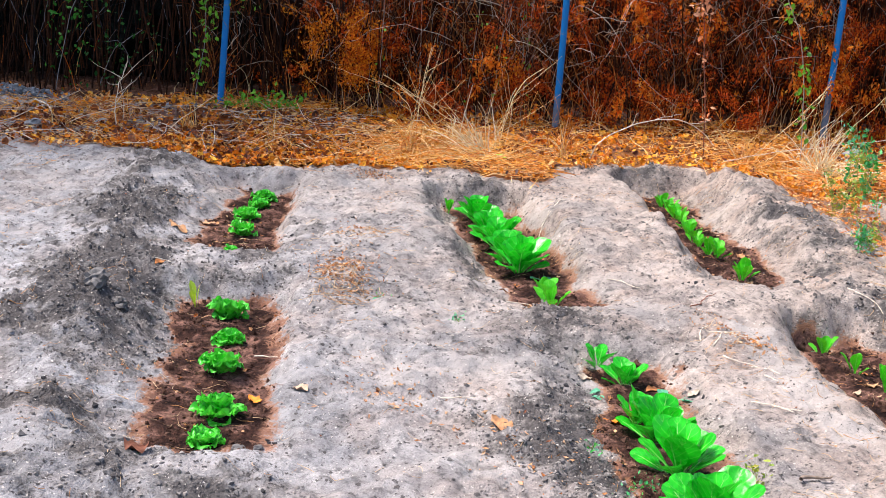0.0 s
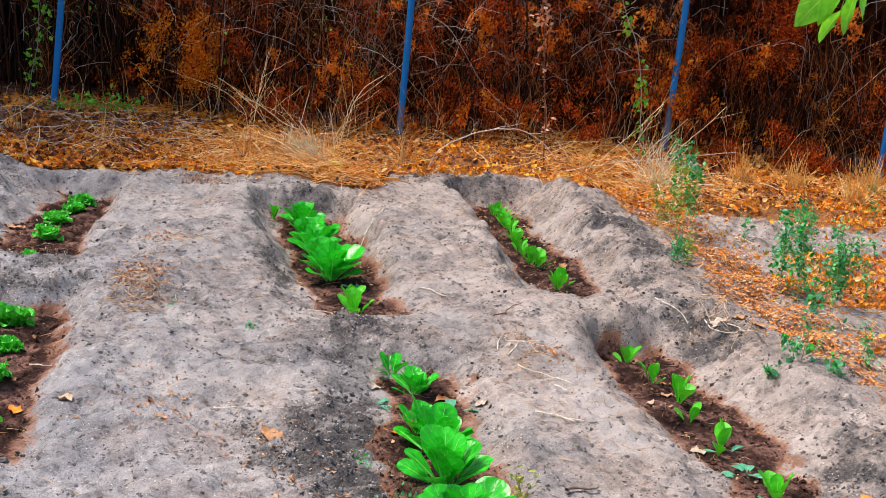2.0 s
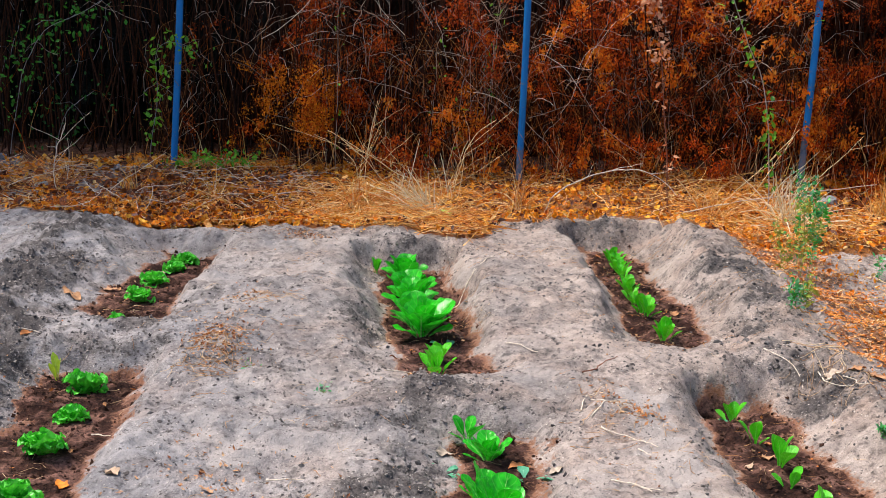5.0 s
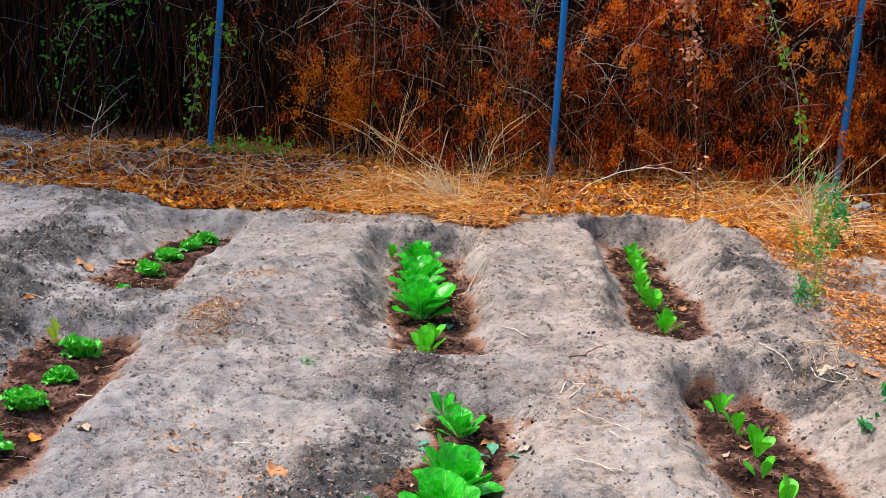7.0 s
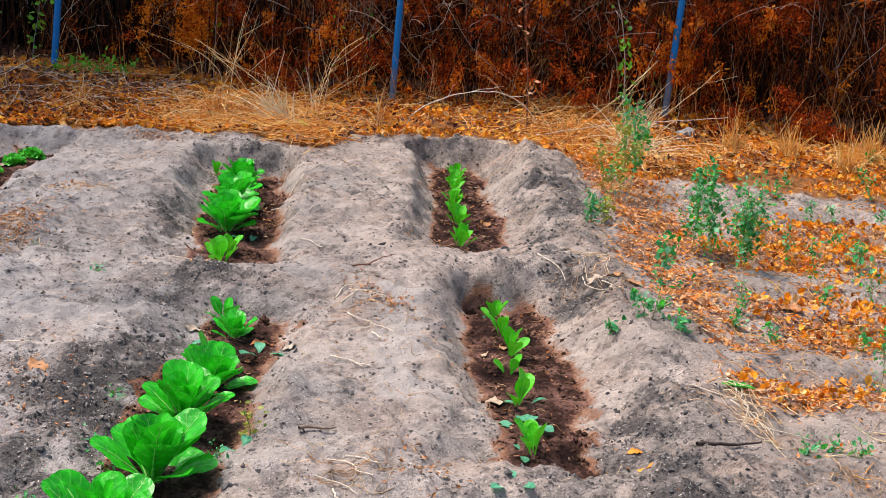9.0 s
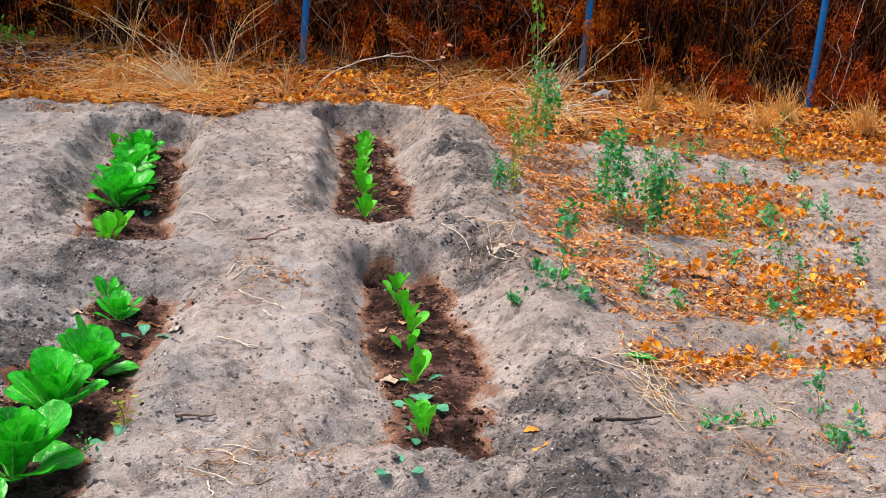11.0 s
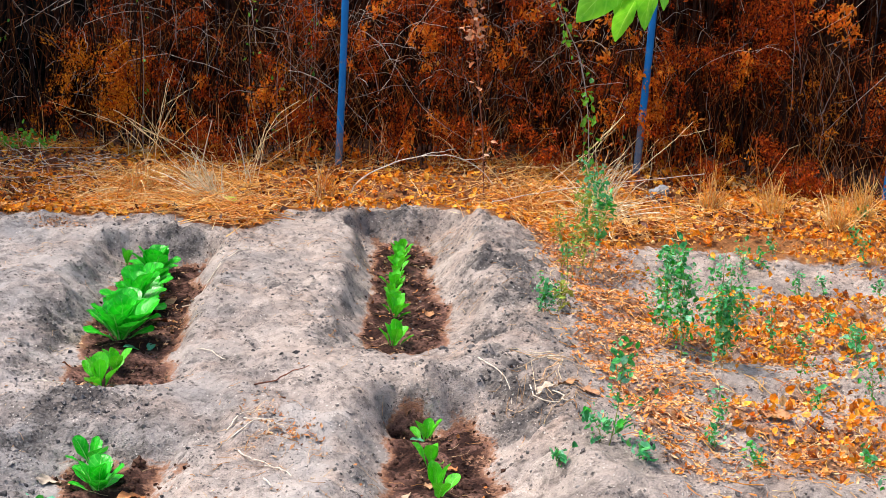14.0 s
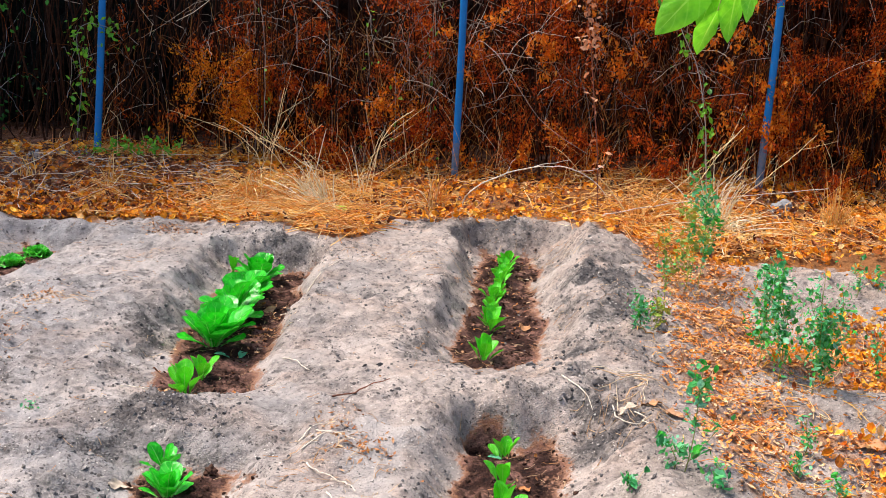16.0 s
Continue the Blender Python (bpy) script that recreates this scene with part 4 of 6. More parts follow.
def sprays(n, each, s0, s1, back0, back1, h, seed, length=0.28, low=0.0):
    """Places for leaves along drooping sprays that gather in some parts of the thicket and leave others dark."""
    m = int(n * 3.4)
    s, b, z = rng.uniform(s0, s1, m), rng.uniform(back0, back1, m), rng.uniform(low, h, m)
    d = smooth(0.36, 0.70, 0.5 + 1.9 * fbm(s + 0.25 * z, z * 0.8, 2.3, 3, seed)) * (0.10 + 1.7 * smooth(-0.02, 0.25, fbm(s, z, 5.0, 2, seed + 1)))
    fx, _ = fence_point(s, b)
    d = d * 1.9 * foliage_cover(fx, z)
    keep = np.flatnonzero(rng.uniform(0, 1, m) * 1.7 < np.clip(d, 0.0, 1.6))
    x, y = fence_point(s[keep], b[keep])
    c = np.stack([x, y, ground_z(x, y, False) + z[keep]], -1)
    k = len(c)
    yaw = rng.uniform(0, 2 * np.pi, k)
    d = np.stack([0.5 * np.cos(yaw), 0.4 * np.sin(yaw), rng.uniform(-1.1, 0.2, k)], -1)
    f = rng.uniform(0, 1, (k, each))
    p = c[:, None] + d[:, None] * (length * rng.uniform(0.5, 1.3, (k, 1)) * f)[..., None] + rng.normal(0, 0.022, (k, each, 3))
    p = p.reshape(-1, 3)
    p[:, 2] = np.maximum(p[:, 2], ground_z(p[:, 0], p[:, 1], False) + 0.01)
    return p


def dead_shrub(s0, s1, orange, ochre, grey):
    cx, cy = fence_point(np.array([(s0 + s1) / 2]), np.array([0.5]))
    shrub = thing("dead_shrub", "dry brown shrub with tangled stems and rusty dead leaves" if orange > 0.5 else "leafless shrub with thin grey stems, colours darkened for shade", "shrub", None, "dead shrubs behind the fence posts")
    w = s1 - s0
    e = 0.12
    full = float(np.interp((s0 + s1) / 2, [5.2, 6.4, 7.5, 8.7], [0.7, 1.5, 1.3, 1.15]))
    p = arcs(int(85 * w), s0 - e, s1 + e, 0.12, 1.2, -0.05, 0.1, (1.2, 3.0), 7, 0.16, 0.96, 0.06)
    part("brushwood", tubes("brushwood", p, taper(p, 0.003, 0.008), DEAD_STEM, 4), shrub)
    p = arcs(int((45 + 55 * grey) * w) if orange > 0.5 else int(45 * w), s0 - e, s1 + e, 0.06, 0.7, 0.0, 1.8, (0.2, 0.75), 7, 0.55, 0.85, 0.25)
    p += 0.018 * rng.normal(0, 1, p.shape) * np.linspace(0, 1, 7)[None, :, None]
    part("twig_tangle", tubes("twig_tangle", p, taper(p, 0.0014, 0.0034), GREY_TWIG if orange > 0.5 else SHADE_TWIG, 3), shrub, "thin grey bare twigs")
    p = arcs(int((22 if s1 < 5.8 else 55) * w * orange), s0 - e, s1 + e, -0.22, 0.3, 0.0, 0.15, (0.15, 0.55), 5, 0.3, 0.9, 0.3)
    part("stalk_fringe", tubes("stalk_fringe", p, taper(p, 0.0012, 0.0028), STRAW, 3), shrub, "upright straw-coloured stalks")
    if orange > 0.5 and grey > 0.5:
        p = arcs(int((60 if s1 < 5.8 else 150) * w), s0 - e, s1 + e, 0.0, 0.45, 0.45, 1.9, (0.10, 0.50), 7, 1.0, 0.55, 0.35)
        p += 0.016 * np.cumsum(rng.normal(0, 1, p.shape), axis=1) * 0.6
        part("bare_tangle", tubes("bare_tangle", p, taper(p, 0.0011, 0.0028), TANGLE_TWIG, 3), shrub, "pale grey crossing twigs")
    p = arcs(int(210 * w * orange * full), s0 - e, s1 + e, 0.02, 0.6, 0.0, 0.8, (0.2, 0.7), 5, 0.42, 0.90, 0.25)
    p += 0.014 * np.cumsum(rng.normal(0, 1, p.shape), axis=1) * 0.6
    part("stalk_tangle", tubes("stalk_tangle", p, taper(p, 0.0010, 0.0024), RUST_STALK, 3), shrub, "rusty dry stalks")
    at = sprays(int(330 * w * orange * full), 84, s0 - e, s1 + e, 0.02, 0.9, 2.3, 101, 0.24)
    part("dry_foliage", leaflets("dry_foliage", at, 0.007 + 0.026 * rng.uniform(0, 1, len(at)) ** 2.2, DRY_FOLIAGE), shrub, "rusty brown dead leaves")
    at = sprays(int(24 * w * orange * full), 60, s0 - e, s1 + e, -0.02, 0.12, 1.9, 171, 0.16)
    part("dry_foliage", leaves("dry_foliage", at, 0.010 + 0.036 * rng.uniform(0, 1, len(at)) ** 1.8, LIT_FOLIAGE, 1.2, NARROW_LEAF, 0.6), shrub, "dead leaves at the front in a lit orange")
    p = arcs(int(9 * w), s0, s1, -0.02, 0.3, 0.3, 2.0, (0.4, 1.1), 9, 0.9, 0.6, 0.5)
    p += 0.025 * np.cumsum(rng.normal(0, 1, p.shape), axis=1) * 0.35
    part("long_twig", tubes("long_twig", p, taper(p, 0.0012, 0.0024), PALE_TWIG if orange > 0.5 else GREY_TWIG, 4), shrub, "long pale bare twigs")
    at = sprays(int(75 * w * ochre), 70, s0 - e, s1 + e, -0.12, 0.4, 0.75, 131, 0.2)
    part("ochre_foliage", leaflets("ochre_foliage", at, 0.006 + 0.022 * rng.uniform(0, 1, len(at)) ** 1.6, OCHRE_FOLIAGE), shrub, "ochre withered leaves low down")
    at = sprays(int(60 * w * orange), 80, s0 - e, s1 + e, -0.20, 0.2, 0.35, 191, 0.14)
    part("dry_foliage", leaflets("dry_foliage", at, 0.007 + 0.024 * rng.uniform(0, 1, len(at)) ** 2, DRY_FOLIAGE), shrub, "rusty withered leaves near the ground")
    for piece in shrub.children:
        piece["kind"] = "stuff"
    return shrub


edges = np.linspace(0, LENGTH, 13)
for a, b in zip(edges[:-1], edges[1:]):
    mid_x = float(fence_point(np.array([(a + b) / 2]), np.array([0.0]))[0][0])
    orange = 0.14 if mid_x < 1.2 else 1.0
    ochre = 0.1 if mid_x < 1.2 else (1.0 if mid_x < 3.4 else 0.2)
    dead_shrub(a, b, orange, ochre, 1.0 if mid_x < 5.6 else 0.4)


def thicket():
    """A dark sheet for the shaded inside of the thicket that closes the view behind the shrubs."""
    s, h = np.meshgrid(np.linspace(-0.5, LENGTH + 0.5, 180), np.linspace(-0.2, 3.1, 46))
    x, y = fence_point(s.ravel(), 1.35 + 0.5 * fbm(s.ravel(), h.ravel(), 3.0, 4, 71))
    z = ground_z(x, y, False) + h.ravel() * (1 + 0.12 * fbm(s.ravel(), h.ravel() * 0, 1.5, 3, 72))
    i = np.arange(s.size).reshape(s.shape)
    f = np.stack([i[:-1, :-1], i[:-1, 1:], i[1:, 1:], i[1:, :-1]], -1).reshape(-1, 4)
    me = mesh("thicket", np.stack([x, y, z], -1), f, THICKET_SHADE, False)
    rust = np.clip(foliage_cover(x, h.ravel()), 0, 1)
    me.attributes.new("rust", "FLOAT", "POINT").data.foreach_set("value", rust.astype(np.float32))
    tagged(new("backdrop", me), "dark brown sheet standing for the shaded inside of a dry thicket", "thicket", kind="structure")


thicket()


# ---- litter and straw ----
def strewn(n, x0, x1, y0, y1, density):
    out_x, out_y, have = [], [], 0
    while have < n:
        x, y = rng.uniform(x0, x1, 4 * n), rng.uniform(y0, y1, 4 * n)
        keep = rng.uniform(0, 1, 4 * n) < density(x, y)
        out_x.append(x[keep])
        out_y.append(y[keep])
        have += keep.sum()
    return np.concatenate(out_x)[:n], np.concatenate(out_y)[:n]


x, y = strewn(15000, -0.8, 8.0, 6.4, 9.6, lambda x, y: strip(x, y) * (0.35 + 0.65 * smooth(-0.1, 0.2, fbm(x, y, 2.0, 2, 35))))
tagged(new("leaf_litter", leaves("leaf_litter", on_ground(x, y, 0.015) + np.array([0, 0, 1]) * rng.uniform(0, 0.03, (len(x), 1)), 0.016 + 0.044 * rng.uniform(0, 1, len(x)) ** 1.8, LITTER, 0.6, BROAD_LEAF, 0.6)), "orange brown fallen leaves strewn before the thicket", "leaf litter", kind="stuff")
x, y = strewn(12500, 3.4, 7.6, 2.0, 7.2, lambda x, y: right_side(x, y) * np.maximum(smooth(0.45, 1.3, x - np.interp(y, [p[1] for p in BANKS[1][0]], [p[0] for p in BANKS[1][0]])), 0.6 * np.exp(-((y - 3.17) / 0.09) ** 2)))
tagged(new("leaf_litter", leaves("leaf_litter", on_ground(x, y, 0.012) + np.array([0, 0, 1]) * rng.uniform(0, 0.02, (len(x), 1)), 0.010 + 0.036 * rng.uniform(0, 1, len(x)) ** 2.2, LITTER, 0.75, BROAD_LEAF, 0.8)), "orange fallen leaves in patches on bare grey soil", "leaf litter", kind="stuff")


def lying(n, x, y, length, lift, droop=0.0, rise=0.25, k=5):
    """Paths of stalks that lie on the ground, each with a slight bend."""
    yaw = rng.uniform(0, 2 * np.pi, n)
    ln = rng.uniform(length[0], length[1], n)
    t = np.linspace(-0.5, 0.5, k)
    bend = rng.normal(0, 0.55, (n, 1)) * (t * t)[None] * ln[:, None]
    px = x[:, None] + np.cos(yaw)[:, None] * ln[:, None] * t - np.sin(yaw)[:, None] * bend
    py = y[:, None] + np.sin(yaw)[:, None] * ln[:, None] * t + np.cos(yaw)[:, None] * bend
    pz = ground_z(px, py) + rng.uniform(lift[0], lift[1], (n, 1)) + np.abs(rng.normal(0, rise, (n, 1))) * ln[:, None] * (t + 0.5)
    return np.stack([px, py, pz], -1)


x, y = strewn(2000, 1.0, 6.0, 6.5, 8.6, lambda x, y: strip(x, y) * np.clip(1.3 * np.exp(-((x - 2.5) / 0.38) ** 2) * smooth(8.3, 7.9, y) + 0.45 * np.exp(-((x - 4.75) / 0.36) ** 2), 0, 1))
p = lying(len(x), x, y, (0.06, 0.42), (0.006, 0.07), rise=0.18)
tagged(new("dry_grass", tubes("dry_grass", p, taper(p, 0.0014, 0.0034), GOLD_STRAW, 3)), "golden dry straw and grass lying before the thicket", "dry grass", kind="stuff")
x, y = strewn(1300, 1.2, 8.0, 6.5, 9.4, lambda x, y: strip(x, y) * (0.15 + smooth(0.0, 0.3, fbm(x, y, 1.3, 2, 45))))
p = lying(len(x), x, y, (0.06, 0.36), (0.004, 0.05), rise=0.16)
tagged(new("dry_grass", tubes("dry_grass", p, taper(p, 0.0011, 0.0030), STRAW, 3)), "orange dry stalks among fallen leaves", "dry grass", kind="stuff")
x, y = strewn(3200, -0.7, 1.9, 7.4, 8.5, lambda x, y: strip(x, y, False) * smooth(0.3, 0.9, x) * np.exp(-((y - np.interp(x, [-0.7, 0.7, 1.2, 1.9], [7.95, 7.85, 7.5, 7.4])) / 0.24) ** 2))
tagged(new("leaf_litter", leaves("leaf_litter", on_ground(x, y, 0.012) + np.array([0, 0, 1]) * rng.uniform(0, 0.02, (len(x), 1)), 0.014 + 0.04 * rng.uniform(0, 1, len(x)) ** 2.0, LITTER, 0.6)), "drift of red and orange leaves behind the beds", "leaf litter", kind="stuff")
x, y = strewn(3000, -0.7, 2.3, 7.4, 8.9, lambda x, y: strip(x, y, False) * smooth(2.3, 1.6, x + 0.5 * fbm(x, y, 2.4, 2, 48)))
tagged(new("leaf_litter", leaves("leaf_litter", on_ground(x, y, 0.016) + np.array([0, 0, 1]) * rng.uniform(0, 0.025, (len(x), 1)), 0.016 + 0.05 * rng.uniform(0, 1, len(x)) ** 1.8, BROWN_LITTER, 0.7, BROAD_LEAF, 0.7)), "dark brown rotting leaves below the thicket", "leaf litter", kind="stuff")
x, y = strewn(2800, 2.2, 7.6, 6.5, 9.0, lambda x, y: strip(x, y) * (0.15 + 0.85 * smooth(-0.05, 0.2, fbm(x, y, 3.0, 2, 49))))
tagged(new("leaf_litter", leaves("leaf_litter", on_ground(x, y, 0.02) + np.array([0, 0, 1]) * rng.uniform(0, 0.03, (len(x), 1)), 0.014 + 0.04 * rng.uniform(0, 1, len(x)) ** 1.8, BROWN_LITTER, 0.7, BROAD_LEAF, 0.7)), "dark brown leaves among orange litter", "leaf litter", kind="stuff")
x, y = strewn(800, -0.7, 2.0, 7.6, 8.9, lambda x, y: strip(x, y, False))
p = lying(len(x), x, y, (0.06, 0.3), (0.003, 0.03), rise=0.1)
tagged(new("dry_grass", tubes("dry_grass", p, taper(p, 0.0012, 0.0026), RUST_STALK, 3)), "reddish dry stalks below the thicket", "dry grass", kind="stuff")
x, y = strewn(150, -0.8, 2.2, 7.7, 9.0, lambda x, y: strip(x, y, False))
p = lying(len(x), x, y, (0.10, 0.6), (0.004, 0.05), rise=0.15)
tagged(new("brush", tubes("brush", p, taper(p, 0.0016, 0.0036), PALE_TWIG, 4)), "pale and brown dry twigs strewn below the thicket", "twigs", kind="stuff")
x, y = strewn(900, -0.8, 1.6, 7.7, 9.2, lambda x, y: strip(x, y, False) * (0.2 + smooth(0.0, 0.25, fbm(x, y, 2.2, 2, 47))))
p = lying(len(x), x, y, (0.05, 0.28), (0.003, 0.05), rise=0.22)
tagged(new("dry_grass", tubes("dry_grass", p, taper(p, 0.0010, 0.0026), STRAW, 3)), "thin orange straw on bare grey soil", "dry grass", kind="stuff")
x, y = strewn(800, 3.5, 7.4, 2.0, 7.0, right_side)
p = lying(len(x), x, y, (0.04, 0.20), (0.003, 0.02), rise=0.08)
tagged(new("dry_grass", tubes("dry_grass", p, taper(p, 0.0010, 0.0024), STRAW, 3)), "scattered straw between fallen leaves", "dry grass", kind="stuff")
x, y = strewn(900, 3.45, 4.6, 2.3, 6.6, lambda x, y: smooth(0.12, 0.28, x - np.interp(y, [p[1] for p in BANKS[1][0]], [p[0] for p in BANKS[1][0]])) * (0.2 + 0.8 * smooth(-0.1, 0.15, fbm(x, y, 2.5, 3, 57))))
p = lying(len(x), x, y, (0.012, 0.07), (0.002, 0.010), rise=0.06, k=4)
tagged(new("straw_bits", tubes("straw_bits", p, taper(p, 0.0012, 0.0026), STRAW, 3)), "orange straw bits gathered beside the bank", "straw", kind="stuff")
x, y = strewn(1500, -0.5, 3.9, 2.0, 7.3, lambda x, y: np.clip(0.12 + smooth(0.1, 0.3, fbm(x, y, 2.2, 3, 55)), 0, 1))
p = lying(len(x), x, y, (0.012, 0.07), (0.002, 0.006), rise=0.05, k=4)
tagged(new("straw_bits", tubes("straw_bits", p, taper(p, 0.0007, 0.0015), HEAP_STRAW, 3)), "short bits of straw scattered on the soil", "straw", kind="stuff")


def tuft(x, y, n, length, spread, material, label, name="grass_tuft", lean=(0, 0), category="dry grass", thick=1.0, sag=0.05, droop=0.9):
    """A tuft of dry stalks that fan out from one foot."""
    z = float(ground_z(x, y))
    t = np.linspace(0, 1, 6)
    yaw, tilt = rng.uniform(0, 2 * np.pi, n), np.abs(rng.normal(0, spread, n))
    ln = rng.uniform(length * 0.45, length, n)
    d = np.stack([np.cos(yaw) * np.sin(tilt) + lean[0], np.sin(yaw) * np.sin(tilt) + lean[1], np.cos(tilt)], -1)
    p = (d[:, None] * (ln[:, None] * t)[..., None]) + rng.normal(0, 0.03, (n, 1, 3)) * np.array([1, 1, 0])
    p[..., 2] -= rng.uniform(sag, droop, (n, 1)) * ln[:, None] * t ** 2.2
    p[..., :2] += rng.normal(0, 0.10, (n, 1, 2)) * ln[:, None, None] * (t * t)[None, :, None]
    p[..., 2] = np.maximum(p[..., 2], 0.004)
    holder = thing(name, label, category, pose(x, y, z), "dry grass tufts")
    part("straw", tubes("straw", p, taper(p, 0.0018 * thick, 0.0042 * thick), material, 3), holder)["kind"] = "stuff"


tuft(2.74, 7.50, 75, 0.42, 0.42, PALE_STRAW, "bleached fan of dry straw at the bed's end", lean=(-0.42, 0), thick=1.4, droop=0.5)
tuft(2.60, 7.85, 10, 0.60, 0.45, PALE_STRAW, "tall thin straw stalks arching out of a heap", lean=(-0.2, 0.05))
tuft(2.95, 7.85, 7, 0.55, 0.4, PALE_STRAW, "tall thin straw stalks before the thicket", lean=(0.1, 0.05))
tuft(4.9, 7.3, 20, 0.65, 0.5, PALE_STRAW, "tall thin straw stalks before the thicket", lean=(0.2, 0.05))
tuft(2.32, 7.66, 180, 0.55, 1.15, GOLD_STRAW, "golden heap of dry grass", thick=1.5, sag=0.5)
tuft(2.55, 7.80, 120, 0.55, 1.25, GOLD_STRAW, "golden heap of dry grass", thick=1.4, sag=0.5)
tuft(4.80, 6.95, 130, 0.50, 0.9, PALE_STRAW, "pale drooping clump of dry grass", lean=(0.1, -0.2), thick=1.3)
tuft(4.45, 7.25, 60, 0.50, 1.15, GOLD_STRAW, "golden heap of dry grass")
tuft(3.35, 7.7, 90, 0.40, 1.2, STRAW, "golden heap of dry grass")
for x, y, n in ((5.9, 6.95, 70), (6.35, 6.75, 90), (6.8, 6.55, 80), (7.2, 6.4, 80), (5.6, 7.15, 60), (6.1, 6.6, 50)):
    tuft(x, y, int(2.6 * n), 0.38, 0.50, ORANGE_STRAW, "upright tuft of orange dry grass before the thicket")
for x, y, n in ((0.6, 8.7, 22), (1.0, 8.2, 30), (0.2, 8.4, 22), (1.5, 8.0, 36)):
    tuft(x, y, n, 0.26, 0.9, STRAW, "thin tuft of reddish dry grass")

x, y = strewn(11500, 3.4, 6.0, 2.0, 7.2, lambda x, y: right_side(x, y) * smooth(1.8, 0.5, x - np.interp(y, [p[1] for p in BANKS[1][0]], [p[0] for p in BANKS[1][0]])))
tagged(new("leaf_chips", leaves("leaf_chips", on_ground(x, y, 0.006), rng.uniform(0.006, 0.026, len(x)), CHIP, 0.4, SLIVER)), "tan and orange leaf chips beside the bank", "leaf litter", kind="stuff")

for x, y, n, turn in ((3.50, 3.02, 18, 100), (3.44, 2.84, 14, 110), (3.52, 4.36, 7, 60), (3.60, 4.46, 6, 150)):
    p = lying(n, rng.normal(x, 0.035, n), rng.normal(y, 0.05, n), (0.07, 0.20), (0.003, 0.018), rise=0.06)
    mid_p = p.mean(1, keepdims=True)
    d = p - mid_p
    a = radians(turn) + rng.normal(0, 0.5, n) - np.arctan2(d[:, -1, 1], d[:, -1, 0])
    d[..., :2] = np.stack([d[..., 0] * np.cos(a)[:, None] - d[..., 1] * np.sin(a)[:, None], d[..., 0] * np.sin(a)[:, None] + d[..., 1] * np.cos(a)[:, None]], -1)
    p = mid_p + d
    p[..., 2] = np.maximum(p[..., 2], ground_z(p[..., 0], p[..., 1]) + 0.003)
    tagged(new("straw_heap", tubes("straw_heap", p, taper(p, 0.0014, 0.0026), BUNDLE_STRAW, 3)), "loose bundle of pale dry stalks on the bank", "straw", kind="stuff")

# ---- crumbs of soil ----
x, y = strewn(24000, -0.6, 4.0, 2.0, 7.4, lambda x, y: np.clip(0.05 + 1.2 * crumbs(x, y) ** 1.5 + 0.35 * smooth(0.15, 0.4, fbm(x, y, 5.0, 3, 88)), 0, 1))
_, _, damp_shade = trench_floor(x, y)
size = 0.0016 + 0.009 * rng.uniform(0, 1, len(x)) ** 3.5
at = on_ground(x, y)
tagged(new("soil_crumbs", clods("soil_crumbs", at[damp_shade < 0.4], size[damp_shade < 0.4], CLOD)), "grey crumbs of dug soil on the banks", "soil", kind="stuff")
tagged(new("soil_crumbs", clods("soil_crumbs", at[damp_shade >= 0.4], size[damp_shade >= 0.4], DARK_CLOD)), "dark damp crumbs of soil in the trenches", "soil", kind="stuff")
x, y = strewn(11000, -0.7, 4.0, 1.9, 7.3, lambda x, y: np.clip(crumbs(x, y) ** 2 + 0.3 * smooth(0.12, 0.4, fbm(x, y, 7.0, 3, 89)), 0, 1) * (1 - trench_floor(x, y)[2]))
tagged(new("soil_crumbs", clods("soil_crumbs", on_ground(x, y, -0.001), 0.002 + 0.011 * rng.uniform(0, 1, len(x)) ** 5, GREY_CLOD)), "dark blue-grey crumbs of freshly dug soil", "soil", kind="stuff")
x, y = strewn(6500, 0.2, 3.9, 2.0, 7.1, lambda x, y: trench_floor(x, y)[2] ** 2)
tagged(new("soil_crumbs", clods("soil_crumbs", on_ground(x, y), 0.003 + 0.011 * rng.uniform(0, 1, len(x)) ** 3, DARK_CLOD)), "dark brown crumbs of damp soil on the trench floors", "soil", kind="stuff")
x, y = strewn(300, 0.2, 3.9, 2.0, 7.1, lambda x, y: trench_floor(x, y)[2] ** 2)
tagged(new("leaf_bits", leaves("leaf_bits", on_ground(x, y, 0.006), rng.uniform(0.006, 0.024, len(x)), BROWN_BITS, 0.5)), "bits of dry leaf on damp soil", "leaf litter", kind="stuff")
x, y = strewn(420, -0.3, 3.9, 2.0, 7.2, lambda x, y: np.clip(0.05 + smooth(0.1, 0.3, fbm(x, y, 2.2, 3, 55)), 0, 1))
tagged(new("leaf_bits", leaves("leaf_bits", on_ground(x, y, 0.004), rng.uniform(0.004, 0.014, len(x)), BROWN_BITS, 0.4)), "bits of dry leaf on pale soil", "leaf litter", kind="stuff")
x, y = strewn(2600, 3.3, 6.5, 2.0, 7.0, lambda x, y: 0.5 + 0 * x)
tagged(new("soil_crumbs", clods("soil_crumbs", on_ground(x, y), 0.002 + 0.007 * rng.uniform(0, 1, len(x)) ** 4, CLOD)), "small crumbs of soil on flat ground", "soil", kind="stuff")
x, y = strewn(1500, -0.5, 2.1, 8.5, 9.6, lambda x, y: (np.exp(-((x + 0.15) / 0.30) ** 2) + np.exp(-((x - 1.6) / 0.32) ** 2)) * np.exp(-((y - np.interp(x, [-0.5, 0, 1, 1.9], [9.6, 9.5, 8.95, 8.6])) / 0.13) ** 2))
